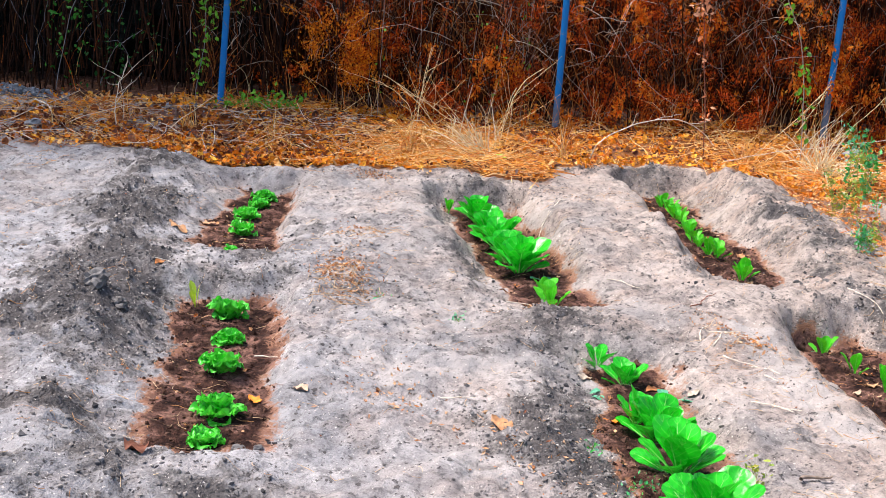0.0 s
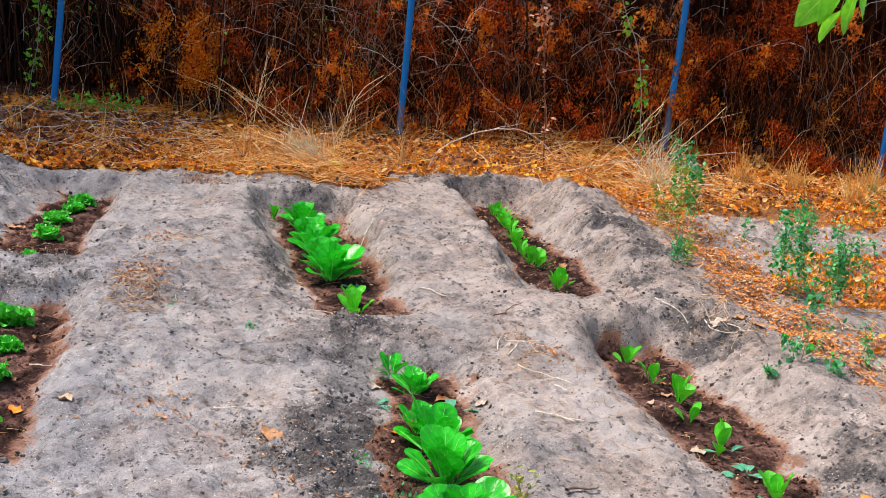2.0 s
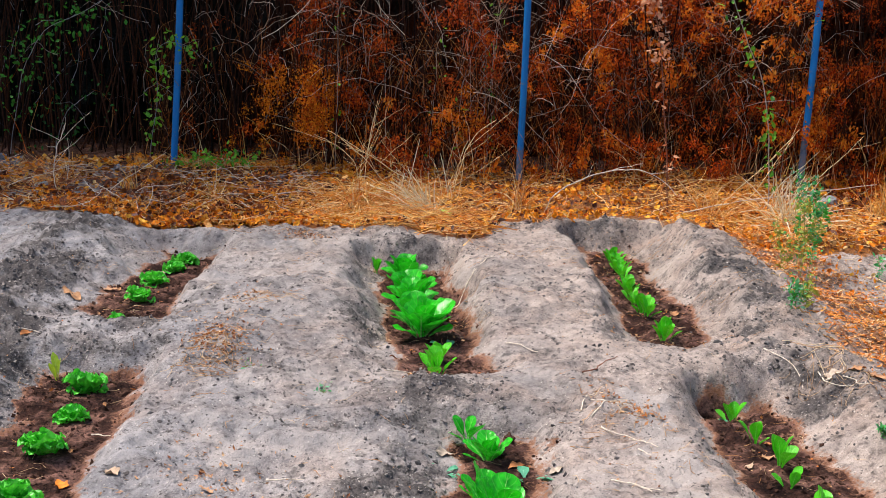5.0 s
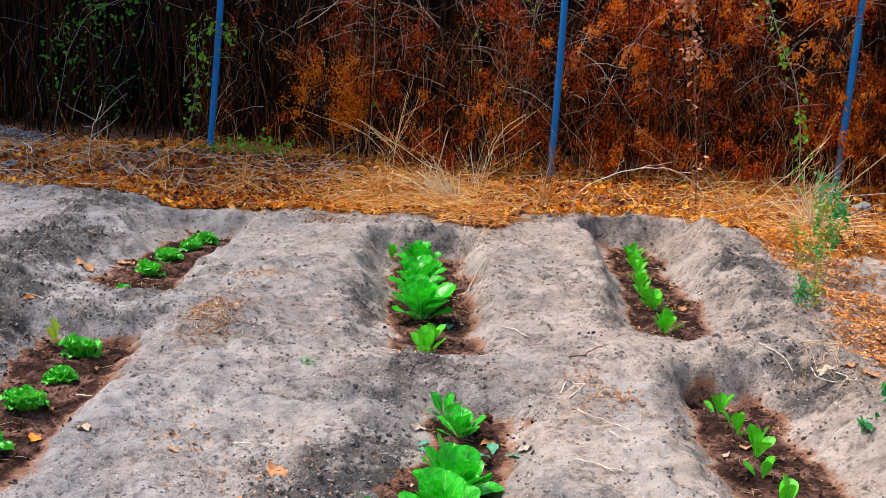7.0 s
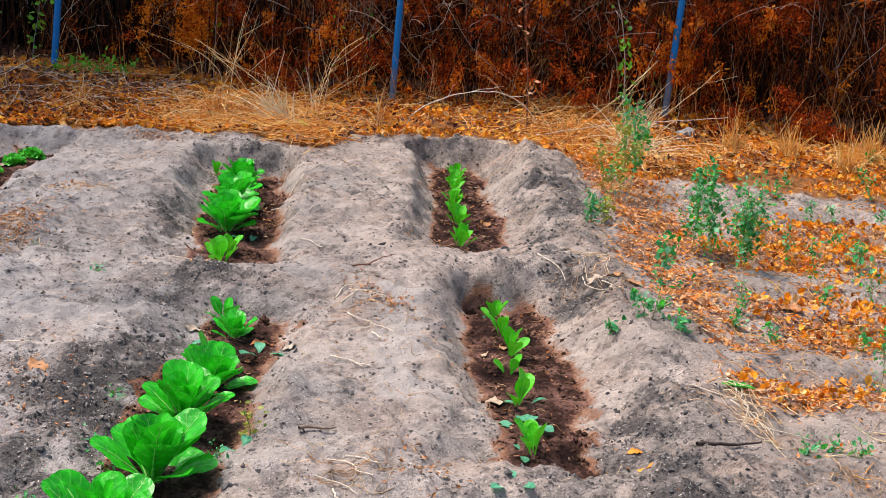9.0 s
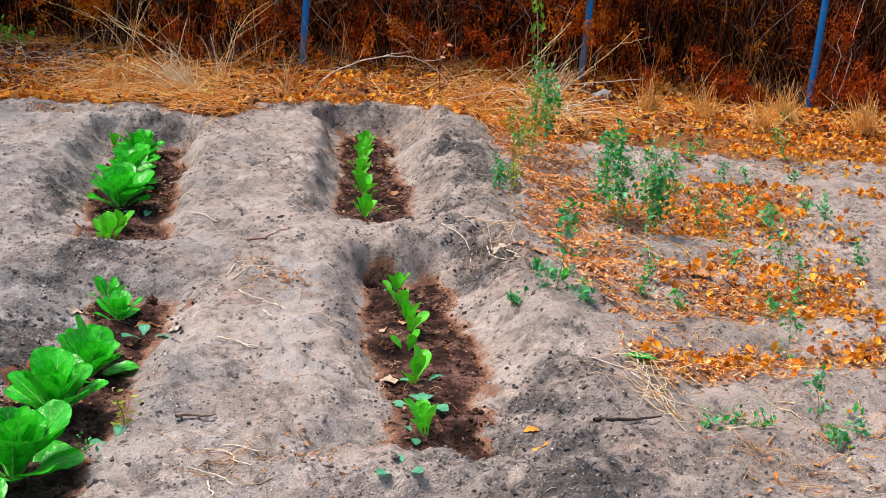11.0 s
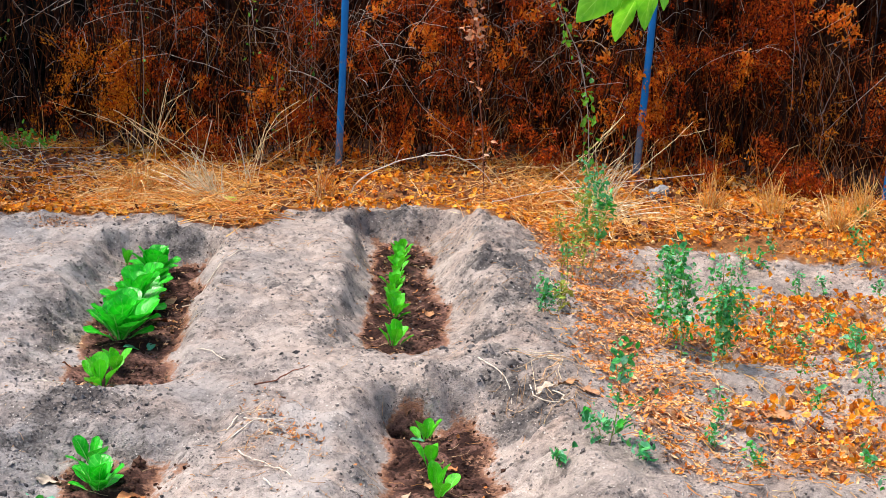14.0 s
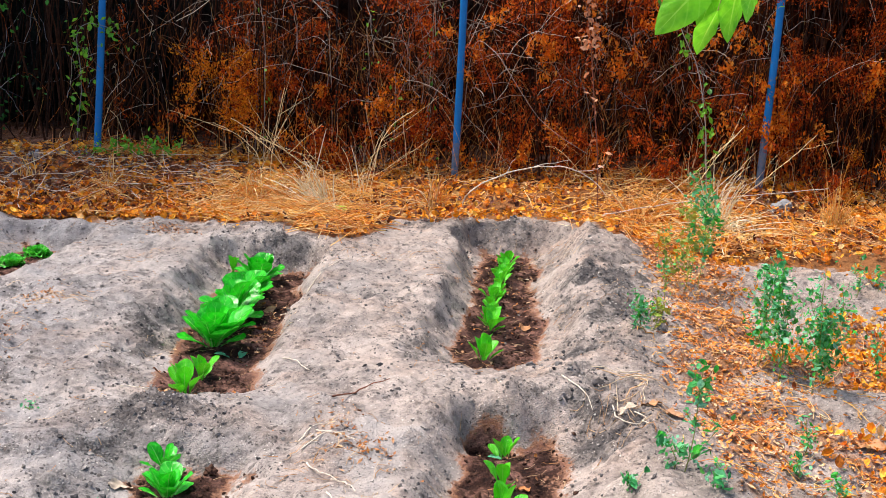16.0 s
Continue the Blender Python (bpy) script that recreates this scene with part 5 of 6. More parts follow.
tagged(new("gravel", clods("gravel", on_ground(x, y, 0.01), rng.uniform(0.005, 0.022, len(x)), GRAVEL)), "grey rubble and gravel below the thicket", "gravel", kind="stuff")


# ---- weeds ----
def weed(x, y, h, bushy, leaf_mat=None, lean=(0, 0), label="", seed=0, size=0.022):
    """A goosefoot weed: a stem with side shoots and many small leaves."""
    r = np.random.default_rng(seed)
    holder = thing("weed", label or "green leafy weed standing among fallen leaves", "weed", pose(x, y, float(ground_z(x, y)) - 0.01), "weeds on the littered ground")
    t = np.linspace(0, 1, 6)
    main = np.stack([lean[0] * h * t ** 1.5 + 0.01 * np.sin(5 * t), lean[1] * h * t ** 1.5, h * t], -1)
    stems, tips = [main], []
    for i in range(bushy):
        f = r.uniform(0.12, 0.85)
        foot = np.array([np.interp(f, t, main[:, c]) for c in range(3)])
        yaw, ln = r.uniform(0, 6.28), h * (0.10 + 0.36 * (1 - f)) * r.uniform(0.4, 1.3)
        d = np.array([math.cos(yaw) * 0.62, math.sin(yaw) * 0.62, 0.72])
        p = foot + d * (ln * t)[:, None]
        p[:, 2] += 0.12 * ln * t ** 2
        stems.append(p)
    for i, q in enumerate(stems):
        rad = 0.0021 if i == 0 else 0.0014
        part("shoot" if i else "stem", tubes("stem", q[None], (rad * np.linspace(1, 0.5, 6))[None], WEED_STEM, 4), holder)
    pts = []
    for q in stems:
        m = int(6 + 115 * np.linalg.norm(q[-1] - q[0]))
        f = r.uniform(0.12, 1.0, m)
        pts.append(np.stack([np.interp(f, t, q[:, c]) for c in range(3)], -1) + r.normal(0, 0.016, (m, 3)))
    pts = np.concatenate(pts)
    pts[:, 2] = np.maximum(pts[:, 2], 0.01)
    part("foliage", leaves("foliage", pts, size * (0.42 + 1.25 * r.uniform(0, 1, len(pts)) ** 2.5), leaf_mat or WEED_LEAF, 0.7, PLAIN_LEAF, 0.25), holder)["kind"] = "stuff"


BIG = "tall branching green weed among orange leaves"
weed(4.20, 4.66, 0.50, 16, None, (-0.06, 0), BIG, 1, 0.026)
weed(4.16, 4.76, 0.40, 12, None, (0.04, 0), BIG, 3, 0.024)
weed(4.24, 4.47, 0.46, 18, None, (0.03, 0), BIG, 2, 0.025)
weed(4.30, 4.53, 0.30, 10, None, (0.05, 0), BIG, 12, 0.026)
weed(4.22, 5.76, 0.42, 10, YELLOW_WEED, (0.0, 0), "tall thin yellowing weed at the edge of the bank", 4, 0.024)
weed(4.30, 5.82, 0.46, 12, WEED_LEAF, (0.05, 0), "tall thin weed at the edge of the bank", 5, 0.026)
weed(4.16, 5.86, 0.30, 8, YELLOW_WEED, (-0.1, 0), "thin yellowing weed at the edge of the bank", 6, 0.022)
weed(4.32, 5.98, 0.55, 8, WEED_LEAF, (0.0, 0), "thin tall grey-green weed before the straw", 13, 0.024)
weed(3.78, 5.05, 0.17, 14, None, (-0.1, 0), "low bushy green weed beside the bank", 7, 0.020)
weed(3.86, 5.10, 0.16, 8, YELLOW_WEED, (0.1, 0), "thin yellow-green weed beside the bank", 8, 0.024)
weed(3.89, 5.13, 0.30, 2, None, (0.05, 0), "bare thin weed stalk beside the bank", 14, 0.014)
weed(3.51, 3.73, 0.34, 5, None, (0.12, 0), "thin upright weed with few rounded leaves on the bank", 9, 0.028)
weed(3.48, 3.74, 0.12, 5, None, (-0.2, 0), "small green weed on the bank", 15, 0.026)
weed(3.555, 3.585, 0.07, 6, None, (0, 0), "small green weed on the bank", 10, 0.024)
weed(3.33, 3.66, 0.05, 5, None, (0, 0), "small green weed on the bank", 11, 0.024)
SMALL = "small grey-green weed on the littered ground"
for j, (x, y, h) in enumerate([(4.66, 5.75, 0.16), (5.09, 5.84, 0.22), (5.11, 5.36, 0.16), (4.56, 4.63, 0.20), (4.495, 4.30, 0.18), (4.63, 4.06, 0.18), (4.415, 4.05, 0.12), (4.43, 3.64, 0.22), (3.88, 3.78, 0.08), (3.92, 3.60, 0.10),
                               (6.33, 6.70, 0.14), (5.28, 5.42, 0.12), (4.74, 4.33, 0.20), (4.13, 3.22, 0.22), (4.9, 4.6, 0.14), (5.5, 5.3, 0.14), (5.8, 5.9, 0.14), (4.95, 4.0, 0.14), (5.2, 4.6, 0.15), (4.85, 5.5, 0.2),
                               (3.54, 2.69, 0.05), (3.64, 2.72, 0.06), (3.69, 2.65, 0.07), (3.91, 2.72, 0.16), (3.85, 2.54, 0.07), (3.96, 2.60, 0.06), (4.12, 2.56, 0.10), (5.4, 6.1, 0.12), (6.0, 6.3, 0.12), (4.25, 3.52, 0.1), (5.22, 5.89, 0.13), (4.93, 4.81, 0.12), (5.26, 4.87, 0.12), (3.96, 3.91, 0.12)]):
    weed(x, y, h, 4, None, (0.05 * math.sin(j), 0), SMALL, 30 + j, 0.02)
for j, (x, y) in enumerate([(1.70, 3.02), (1.62, 3.25), (1.88, 2.78), (1.50, 2.62), (1.46, 2.42), (1.56, 2.86), (1.42, 2.55), (1.64, 2.98), (1.60, 2.74), (1.90, 2.42), (1.35, 4.72), (1.58, 4.42), (2.14, 5.30)]):
    weed(x, y, 0.03, 4, None, (0, 0), "tiny green weed sprouting from the soil", 80 + j, 0.012)
weed(1.97, 2.93, 0.10, 5, YELLOW_WEED, (0, 0), "thin weed beside a romaine lettuce", 90, 0.014)


# ---- single fallen leaves, sticks, twigs, stones ----
def fallen_leaf(x, y, size, material, label, turn=0, lift=0.004):
    k = int(1000 * x + 77 * y)
    v, f, uv = blade(1.25 * size, size * (0.66 + 0.2 * math.sin(k)), OVAL_SHAPE, 1.50, 0.25 * math.sin(1.7 * k), 0.22, 3, 0.30 + 0.2 * math.sin(2.3 * k), 8, 10, seed=k, frill=0.25)
    c, w = math.cos(radians(turn)), math.sin(radians(turn))
    v[:, 1] -= 0.6 * size
    v[:, :2] = v[:, :2] @ np.array([[c, w], [-w, c]])
    v[:, 2] = 0.8 * np.abs(v[:, 2]) + ground_z(x + v[:, 0], y + v[:, 1]) - float(ground_z(x, y)) + lift
    tagged(part("fallen_leaf", mesh("fallen_leaf", v, f, material, True, uv), at=pose(x, y, float(ground_z(x, y)))), label, "leaf", "single fallen leaves")


for x, y, s, mat, label in [
    (1.911, 3.95, 0.06, PALE_LEAF, "pale bleached fallen leaf in the trench"), (2.13, 3.84, 0.075, TAN_LEAF, "brown curled fallen leaf beside the lettuce"),
    (2.20, 3.70, 0.04, PALE_LEAF, "small pale fallen leaf"), (0.33, 3.38, 0.10, RED_LEAF, "large reddish brown curled leaf on the soil"),
    (0.55, 5.18, 0.06, TAN_LEAF, "brown curled leaf on the bank"), (1.12, 3.64, 0.05, TAN_LEAF, "small tan leaf on the soil"),
    (1.41, 3.43, 0.07, TAN_LEAF, "reddish brown leaf on the soil"), (2.99, 3.80, 0.055, TAN_LEAF, "tan dry leaf in damp soil"),
    (3.10, 3.98, 0.06, TAN_LEAF, "orange brown dry leaf beside a seedling"), (2.90, 3.76, 0.045, PALE_LEAF, "pale dry leaf in damp soil"),
    (2.79, 3.28, 0.055, PALE_LEAF, "pale dry leaf at the trench's edge"), (4.19, 3.95, 0.09, TAN_LEAF, "tan upright curled leaf on the litter"),
    (3.05, 2.78, 0.035, ORANGE_LEAF, "orange leaf on dark crumbs"), (3.02, 2.645, 0.035, ORANGE_LEAF, "orange leaf on dark crumbs"),
    (0.86, 3.78, 0.05, PALE_LEAF, "pale dry leaf beside a curly lettuce"),
    (0.72, 3.80, 0.05, ORANGE_LEAF, "orange leaf beside a curly lettuce"), (0.86, 6.15, 0.07, TAN_LEAF, "tan leaf at the trench's edge"),
    (1.13, 6.52, 0.05, PALE_LEAF, "yellowish leaf between curly lettuces"), (1.95, 4.93, 0.06, TAN_LEAF, "orange leaf at the bed's end"),
    (2.32, 5.55, 0.08, TAN_LEAF, "brown leaf under the lettuce"), (2.38, 5.95, 0.07, TAN_LEAF, "brown leaf under the lettuce"),
    (3.45, 5.55, 0.06, TAN_LEAF, "orange brown leaf in the trench"), (3.63, 6.45, 0.06, PALE_LEAF, "pale leaf in the trench"),
    (0.09, 8.41, 0.12, RED_LEAF, "red fallen leaf before the thicket"), (3.56, 4.22, 0.07, TAN_LEAF, "curled tan leaf among dry roots"), (3.62, 4.16, 0.06, TAN_LEAF, "curled tan leaf among dry roots"), (3.50, 4.26, 0.06, PALE_LEAF, "pale dry leaf among dry roots"), (4.02, 3.26, 0.06, ORANGE_LEAF, "curled orange leaf on straw"), (3.90, 3.20, 0.055, ORANGE_LEAF, "curled orange leaf on straw"), (0.70, 5.95, 0.09, TAN_LEAF, "tan crumpled leaf at the trench's end"), (1.85, 3.55, 0.07, ORANGE_LEAF, "orange leaf under the lettuce")]:
    fallen_leaf(x, y, s, mat, label, 57 * x + 91 * y)
v, f, uv = blade(0.11, 0.06, OVAL_SHAPE, 1.45, 0.2, seed=5)
tagged(part("fallen_leaf", mesh("fallen_leaf", v, f, ROMAINE, True, uv), at=pose(3.57, 3.06, float(ground_z(3.57, 3.06)) + 0.030, 0, 0, 75)), "fresh green fallen leaf on straw", "leaf", "single fallen leaves")
v, f, uv = blade(0.12, 0.07, ROM_SHAPE, 1.2, 0.2, seed=6)
tagged(part("fallen_leaf", mesh("fallen_leaf", v, f, YELLOW_GREEN, True, uv), at=pose(2.83, 7.29, float(ground_z(2.83, 7.29)) + 0.03, 0, 0, 30)), "yellow-green fallen leaf at the bed's end", "leaf", "single fallen leaves")


def stick(x0, y0, x1, y1, radius, material, name, label, bend=0.04, lift=0.006, seed=0):
    """A crooked tapered stick lying on the ground."""
    r = np.random.default_rng(seed)
    t = np.linspace(0, 1, 9)
    ln = math.hypot(x1 - x0, y1 - y0)
    off = bend * np.sin(np.pi * t) + r.normal(0, 0.03, 1) * ln * np.sin(2 * np.pi * t) + r.normal(0, 0.022 * ln, 9)
    px = x0 + (x1 - x0) * t - (y1 - y0) / ln * off
    py = y0 + (y1 - y0) * t + (x1 - x0) / ln * off
    pz = ground_z(px, py)
    for _ in range(3):
        pz[1:-1] = 0.25 * pz[:-2] + 0.5 * pz[1:-1] + 0.25 * pz[2:]
    if ln < 0.16:
        pz = np.linspace(pz[0], pz[-1], 9) + max(0.0, float((pz - np.linspace(pz[0], pz[-1], 9)).mean()))
    pz = pz + lift + radius
    me = tubes(name, np.stack([px, py, pz], -1)[None], (radius * np.linspace(1, 0.45, 9) * r.uniform(0.9, 1.1, 9))[None], material, 6)
    tagged(new(name, me), label, "stick", "sticks and twigs on the soil")


stick(3.176, 2.660, 3.392, 2.690, 0.0062, DARK_WOOD, "stick", "dark bare tapering stick lying on the bank", 0.004, seed=1)
stick(2.108, 2.909, 2.206, 2.894, 0.006, WOOD, "stick", "short pale weathered stick on the ridge", 0.003, seed=3)
stick(2.54, 4.39, 2.75, 4.56, 0.003, RED_TWIG, "twig", "thin reddish twig on the ridge", 0.01, seed=4)
for j, (x0, y0, x1, y1, b) in enumerate([(2.42, 4.06, 2.52, 4.20, 0.02), (2.47, 4.12, 2.58, 4.02, 0.02), (2.44, 3.93, 2.52, 3.82, -0.01), (2.50, 3.84, 2.56, 3.74, 0.02), (2.48, 3.72, 2.50, 3.66, 0.0),
                                         (2.30, 3.50, 2.37, 3.37, 0.02), (2.36, 3.45, 2.40, 3.36, -0.01), (2.394, 4.87, 2.488, 4.734, 0.015), (2.42, 3.98, 2.60, 4.10, 0.02), (3.335, 4.50, 3.40, 4.29, 0.02), (3.467, 4.256, 3.50, 4.02, 0.03),
                                         (3.46, 4.30, 3.52, 4.10, -0.02), (3.50, 3.20, 3.42, 2.78, 0.02), (3.53, 3.10, 3.47, 2.80, -0.02), (3.33, 3.05, 3.45, 2.95, 0.0), (3.42, 2.95, 3.50, 2.80, 0.02), (3.50, 2.85, 3.62, 2.80, 0.0),
                                         (2.16, 2.74, 2.24, 2.58, 0.02), (2.20, 2.72, 2.28, 2.66, 0.01), (2.10, 2.62, 2.20, 2.54, 0.015), (2.12, 2.42, 2.28, 2.40, 0.01), (2.14, 2.56, 2.10, 2.42, 0.02), (1.85, 4.62, 1.95, 4.60, 0.01),
                                         (1.30, 3.72, 1.40, 3.66, 0.01), (0.80, 4.30, 0.86, 4.18, 0.0), (0.52, 5.22, 0.60, 5.20, 0.01), (2.55, 6.0, 2.80, 6.22, 0.02), (2.42, 5.82, 2.60, 6.05, 0.01), (1.95, 3.60, 2.00, 3.66, 0.0)]):
    stick(x0, y0, x1, y1, 0.0027, PALE_TWIG, "twig", "thin pale crooked twig on dry soil", b, seed=20 + j)
for x, y, n in ((1.26, 4.92, 70), (1.20, 4.75, 50), (2.20, 2.64, 60), (3.52, 4.22, 60), (3.46, 2.9, 50), (1.5, 5.5, 30), (0.1, 7.3, 25), (3.62, 2.45, 60), (2.52, 3.98, 30)):
    q = lying(n, rng.normal(x, 0.07, n), rng.normal(y, 0.10, n), (0.02, 0.12), (0.002, 0.010), rise=0.06)
    tagged(new("straw_heap", tubes("straw_heap", q, taper(q, 0.0007, 0.0016), HEAP_STRAW, 3)), "small heap of orange straw on the soil", "straw", kind="stuff")


for cx, cy, sx, sy, n, label in ((1.24, 4.98, 0.05, 0.13, 420, "patch of orange chaff and bark crumbs on the ridge"), (1.34, 5.02, 0.06, 0.12, 160, "brown chaff on the ridge"), (1.88, 6.93, 0.07, 0.05, 200, "small heap of brown twigs and chaff"), (2.62, 3.98, 0.05, 0.05, 60, "tan chaff beside pale twigs"), (1.45, 5.6, 0.05, 0.08, 80, "brown chaff on the ridge"), (1.99, 4.60, 0.05, 0.05, 70, "orange leaf crumbs at the bed's end"), (2.36, 5.75, 0.03, 0.30, 110, "yellowed leaf bits under the lettuces"), (2.56, 4.12, 0.06, 0.12, 120, "brown chaff and rootlets beside pale twigs"), (2.40, 2.66, 0.05, 0.08, 80, "reddish chaff on the ridge"), (1.15, 3.75, 0.10, 0.16, 140, "brown leaf crumbs on trodden soil"), (1.45, 3.2, 0.12, 0.2, 140, "brown leaf crumbs on trodden soil"), (3.46, 6.2, 0.05, 0.35, 120, "tan leaf bits in the damp trench")):
    x, y = rng.normal(cx, sx, n), rng.normal(cy, sy, n)
    tagged(new("chaff", leaves("chaff", on_ground(x, y, 0.004), rng.uniform(0.005, 0.022, n), BROWN_BITS, 0.5, NARROW_LEAF)), label, "chaff", kind="stuff")


def lump(x, y, size, material, name, label, category, flat=0.7, seed=0):
    bm = bmesh.new()
    bmesh.ops.create_icosphere(bm, subdivisions=3, radius=1)
    for v in bm.verts:
        k = 1 + 0.55 * noise.noise(v.co * 1.3 + Vector((seed, 0, 0))) + 0.30 * noise.noise(v.co * 3.5 + Vector((0, seed, 0))) + 0.18 * noise.noise(v.co * 8 + Vector((0, 0, seed)))
        v.co = Vector((v.co.x * k * size, v.co.y * k * size * 0.8, v.co.z * k * size * flat))
    me = bpy.data.meshes.new(name)
    bm.to_mesh(me)
    bm.free()
    me.materials.append(material)
    tagged(part(name, me, at=pose(x, y, float(ground_z(x, y)) + size * flat * 0.3, 0, 0, seed * 40)), label, category)


lump(5.465, 7.56, 0.085, STONE, "stone", "grey rounded stone among dry grass", "stone", 0.7, 1)
for j, (x, y, s) in enumerate([(0.61, 3.40, 0.022), (0.29, 3.44, 0.022), (0.66, 3.36, 0.016), (0.28, 4.72, 0.05), (0.36, 4.66, 0.035), (0.22, 4.86, 0.03), (0.92, 4.72, 0.03), (0.66, 4.72, 0.02), (2.16, 4.06, 0.022), (3.38, 4.72, 0.016), (3.30, 4.82, 0.013), (3.5, 4.6, 0.014), (2.92, 2.66, 0.014), (3.02, 4.98, 0.014)]):
    lump(x, y, s, DARK_CLOD if j in (6, 7, 8) else GREY_CLOD, "soil_clod", "lump of dug soil", "soil", 0.65, j + 3)
for j, (x, y, s) in enumerate([(0.05, 8.4, 0.06), (0.35, 8.2, 0.05), (0.6, 8.1, 0.04), (0.45, 8.45, 0.07), (0.2, 8.1, 0.04)]):
    lump(x, y, s, STONE, "stone", "grey field stone beside dry grass", "stone", 0.6, j + 21)


# ---- vines and long stems in front of the thicket ----
def curve_path(points, k=26):
    """A smooth path through a few points."""
    p = np.array(points, float)
    d = np.concatenate([[0], np.cumsum(np.linalg.norm(np.diff(p, axis=0), axis=1))])
    t = np.linspace(0, d[-1], k)
    q = np.stack([np.interp(t, d, p[:, c]) for c in range(3)], -1)
    for _ in range(3):
        q[1:-1] = 0.25 * q[:-2] + 0.5 * q[1:-1] + 0.25 * q[2:]
    return q


def vine(points, radius, stem_mat, leaf_mat, count, size, name, label, spread=0.03, forks=0, gather=()):
    q = curve_path(points)
    q[1:] += 0.006 * np.cumsum(rng.normal(0, 1, (len(q) - 1, 3)), axis=0) / math.sqrt(6)
    q[0, 2] = float(ground_z(q[0, 0], q[0, 1]))
    holder = thing(name, label, "vine", pose(*q[0]), "long stems before the thicket")
    part("stem", tubes("stem", (q - q[0])[None], (radius * np.linspace(1, 0.6, len(q)))[None], stem_mat, 5), holder)
    for i in range(forks):
        foot = int(rng.integers(7, len(q) - 4))
        ahead = q[min(foot + 3, len(q) - 1)] - q[foot]
        ahead = ahead / (np.linalg.norm(ahead) + 1e-9) + rng.normal(0, 0.85, 3) * np.array([1.0, 0.4, 0.9]) + np.array([0, 0, 0.15])
        t = np.linspace(0, 1, 7)[:, None]
        twig = q[foot] - q[0] + ahead * t * rng.uniform(0.08, 0.22) + 0.006 * np.cumsum(rng.normal(0, 1, (7, 3)), axis=0) * t
        part("side_twig", tubes("side_twig", twig[None], (radius * 0.5 * np.linspace(1, 0.5, 7))[None], stem_mat, 4), holder)
    if count:
        f = rng.choice(np.arange(3, len(q)), count)
        for k in gather:
            near = rng.uniform(0, 1, count) < 0.34
            f[near] = np.clip(np.rint(rng.normal(k, 0.8, near.sum())), 3, len(q) - 1).astype(int)
        at = q[f] - q[0] + rng.normal(0, spread, (count, 3))
        part("foliage", leaves("foliage", at, rng.uniform(size * 0.6, size * 1.3, count), leaf_mat, 0.8, PLAIN_LEAF, 0.25), holder)["kind"] = "stuff"


vine([(4.88, 7.3, 0.5), (4.876, 7.3, 0.673), (4.834, 7.3, 1.061), (4.775, 7.3, 1.407), (4.654, 7.3, 1.604), (4.599, 7.3, 1.736), (4.45, 7.35, 2.1), (4.3, 7.6, 2.5)], 0.0038, GREY_TWIG, VINE_LEAF, 120, 0.044, "green_vine", "climbing stem with fresh green leaves", 0.032)
vine([(4.33, 7.6, 0.45), (4.311, 7.6, 0.748), (4.252, 7.6, 1.177), (4.202, 7.6, 1.493), (4.17, 7.6, 1.701), (4.05, 7.7, 2.1), (4.0, 7.9, 2.4)], 0.0045, RED_TWIG, DRIED_LEAF, 210, 0.040, "dried_vine", "climbing stem hung with shrivelled pinkish leaves", forks=5, gather=(13, 17, 18))
vine([(3.50, 7.6, 0.55), (3.60, 7.55, 0.650), (3.775, 7.55, 0.727), (3.98, 7.55, 0.759), (4.15, 7.55, 0.757), (4.28, 7.55, 0.695), (4.36, 7.5, 0.60)], 0.0042, PALE_TWIG, None, 0, 0, "arching_stem", "pale dry stem arching over the straw", forks=3)
vine([(4.53, 7.28, 0.44), (4.475, 7.3, 0.495), (4.374, 7.3, 0.600), (4.222, 7.3, 0.752)], 0.0055, PALE_STRAW, None, 0, 0, "leaning_stem", "stout bleached stalk leaning over the straw")
vine([(4.50, 7.4, 0.5), (4.675, 7.4, 0.648), (4.918, 7.4, 0.862), (5.124, 7.4, 1.055)], 0.0028, PALE_STRAW, None, 0, 0, "leaning_stem", "dry straw-coloured stem leaning over the grass", forks=4)
vine([(4.88, 7.3, 0.5), (5.087, 7.3, 0.685), (5.33, 7.3, 0.898), (5.483, 7.3, 1.052)], 0.0028, PALE_STRAW, None, 0, 0, "leaning_stem", "dry straw-coloured stem leaning over the grass", forks=4)
vine([(4.2, 7.2, 0.55), (4.661, 7.2, 0.645), (4.997, 7.2, 0.693), (5.561, 7.2, 0.762)], 0.0035, PALE_TWIG, None, 0, 0, "leaning_stem", "long dry stem lying over the grass")
vine([(4.6, 7.28, 0.55), (4.76, 7.28, 0.66), (4.93, 7.28, 0.90), (5.0, 7.28, 1.02)], 0.0026, STRAW, None, 0, 0, "leaning_stem", "rusty dry stem leaning over the grass", forks=4)
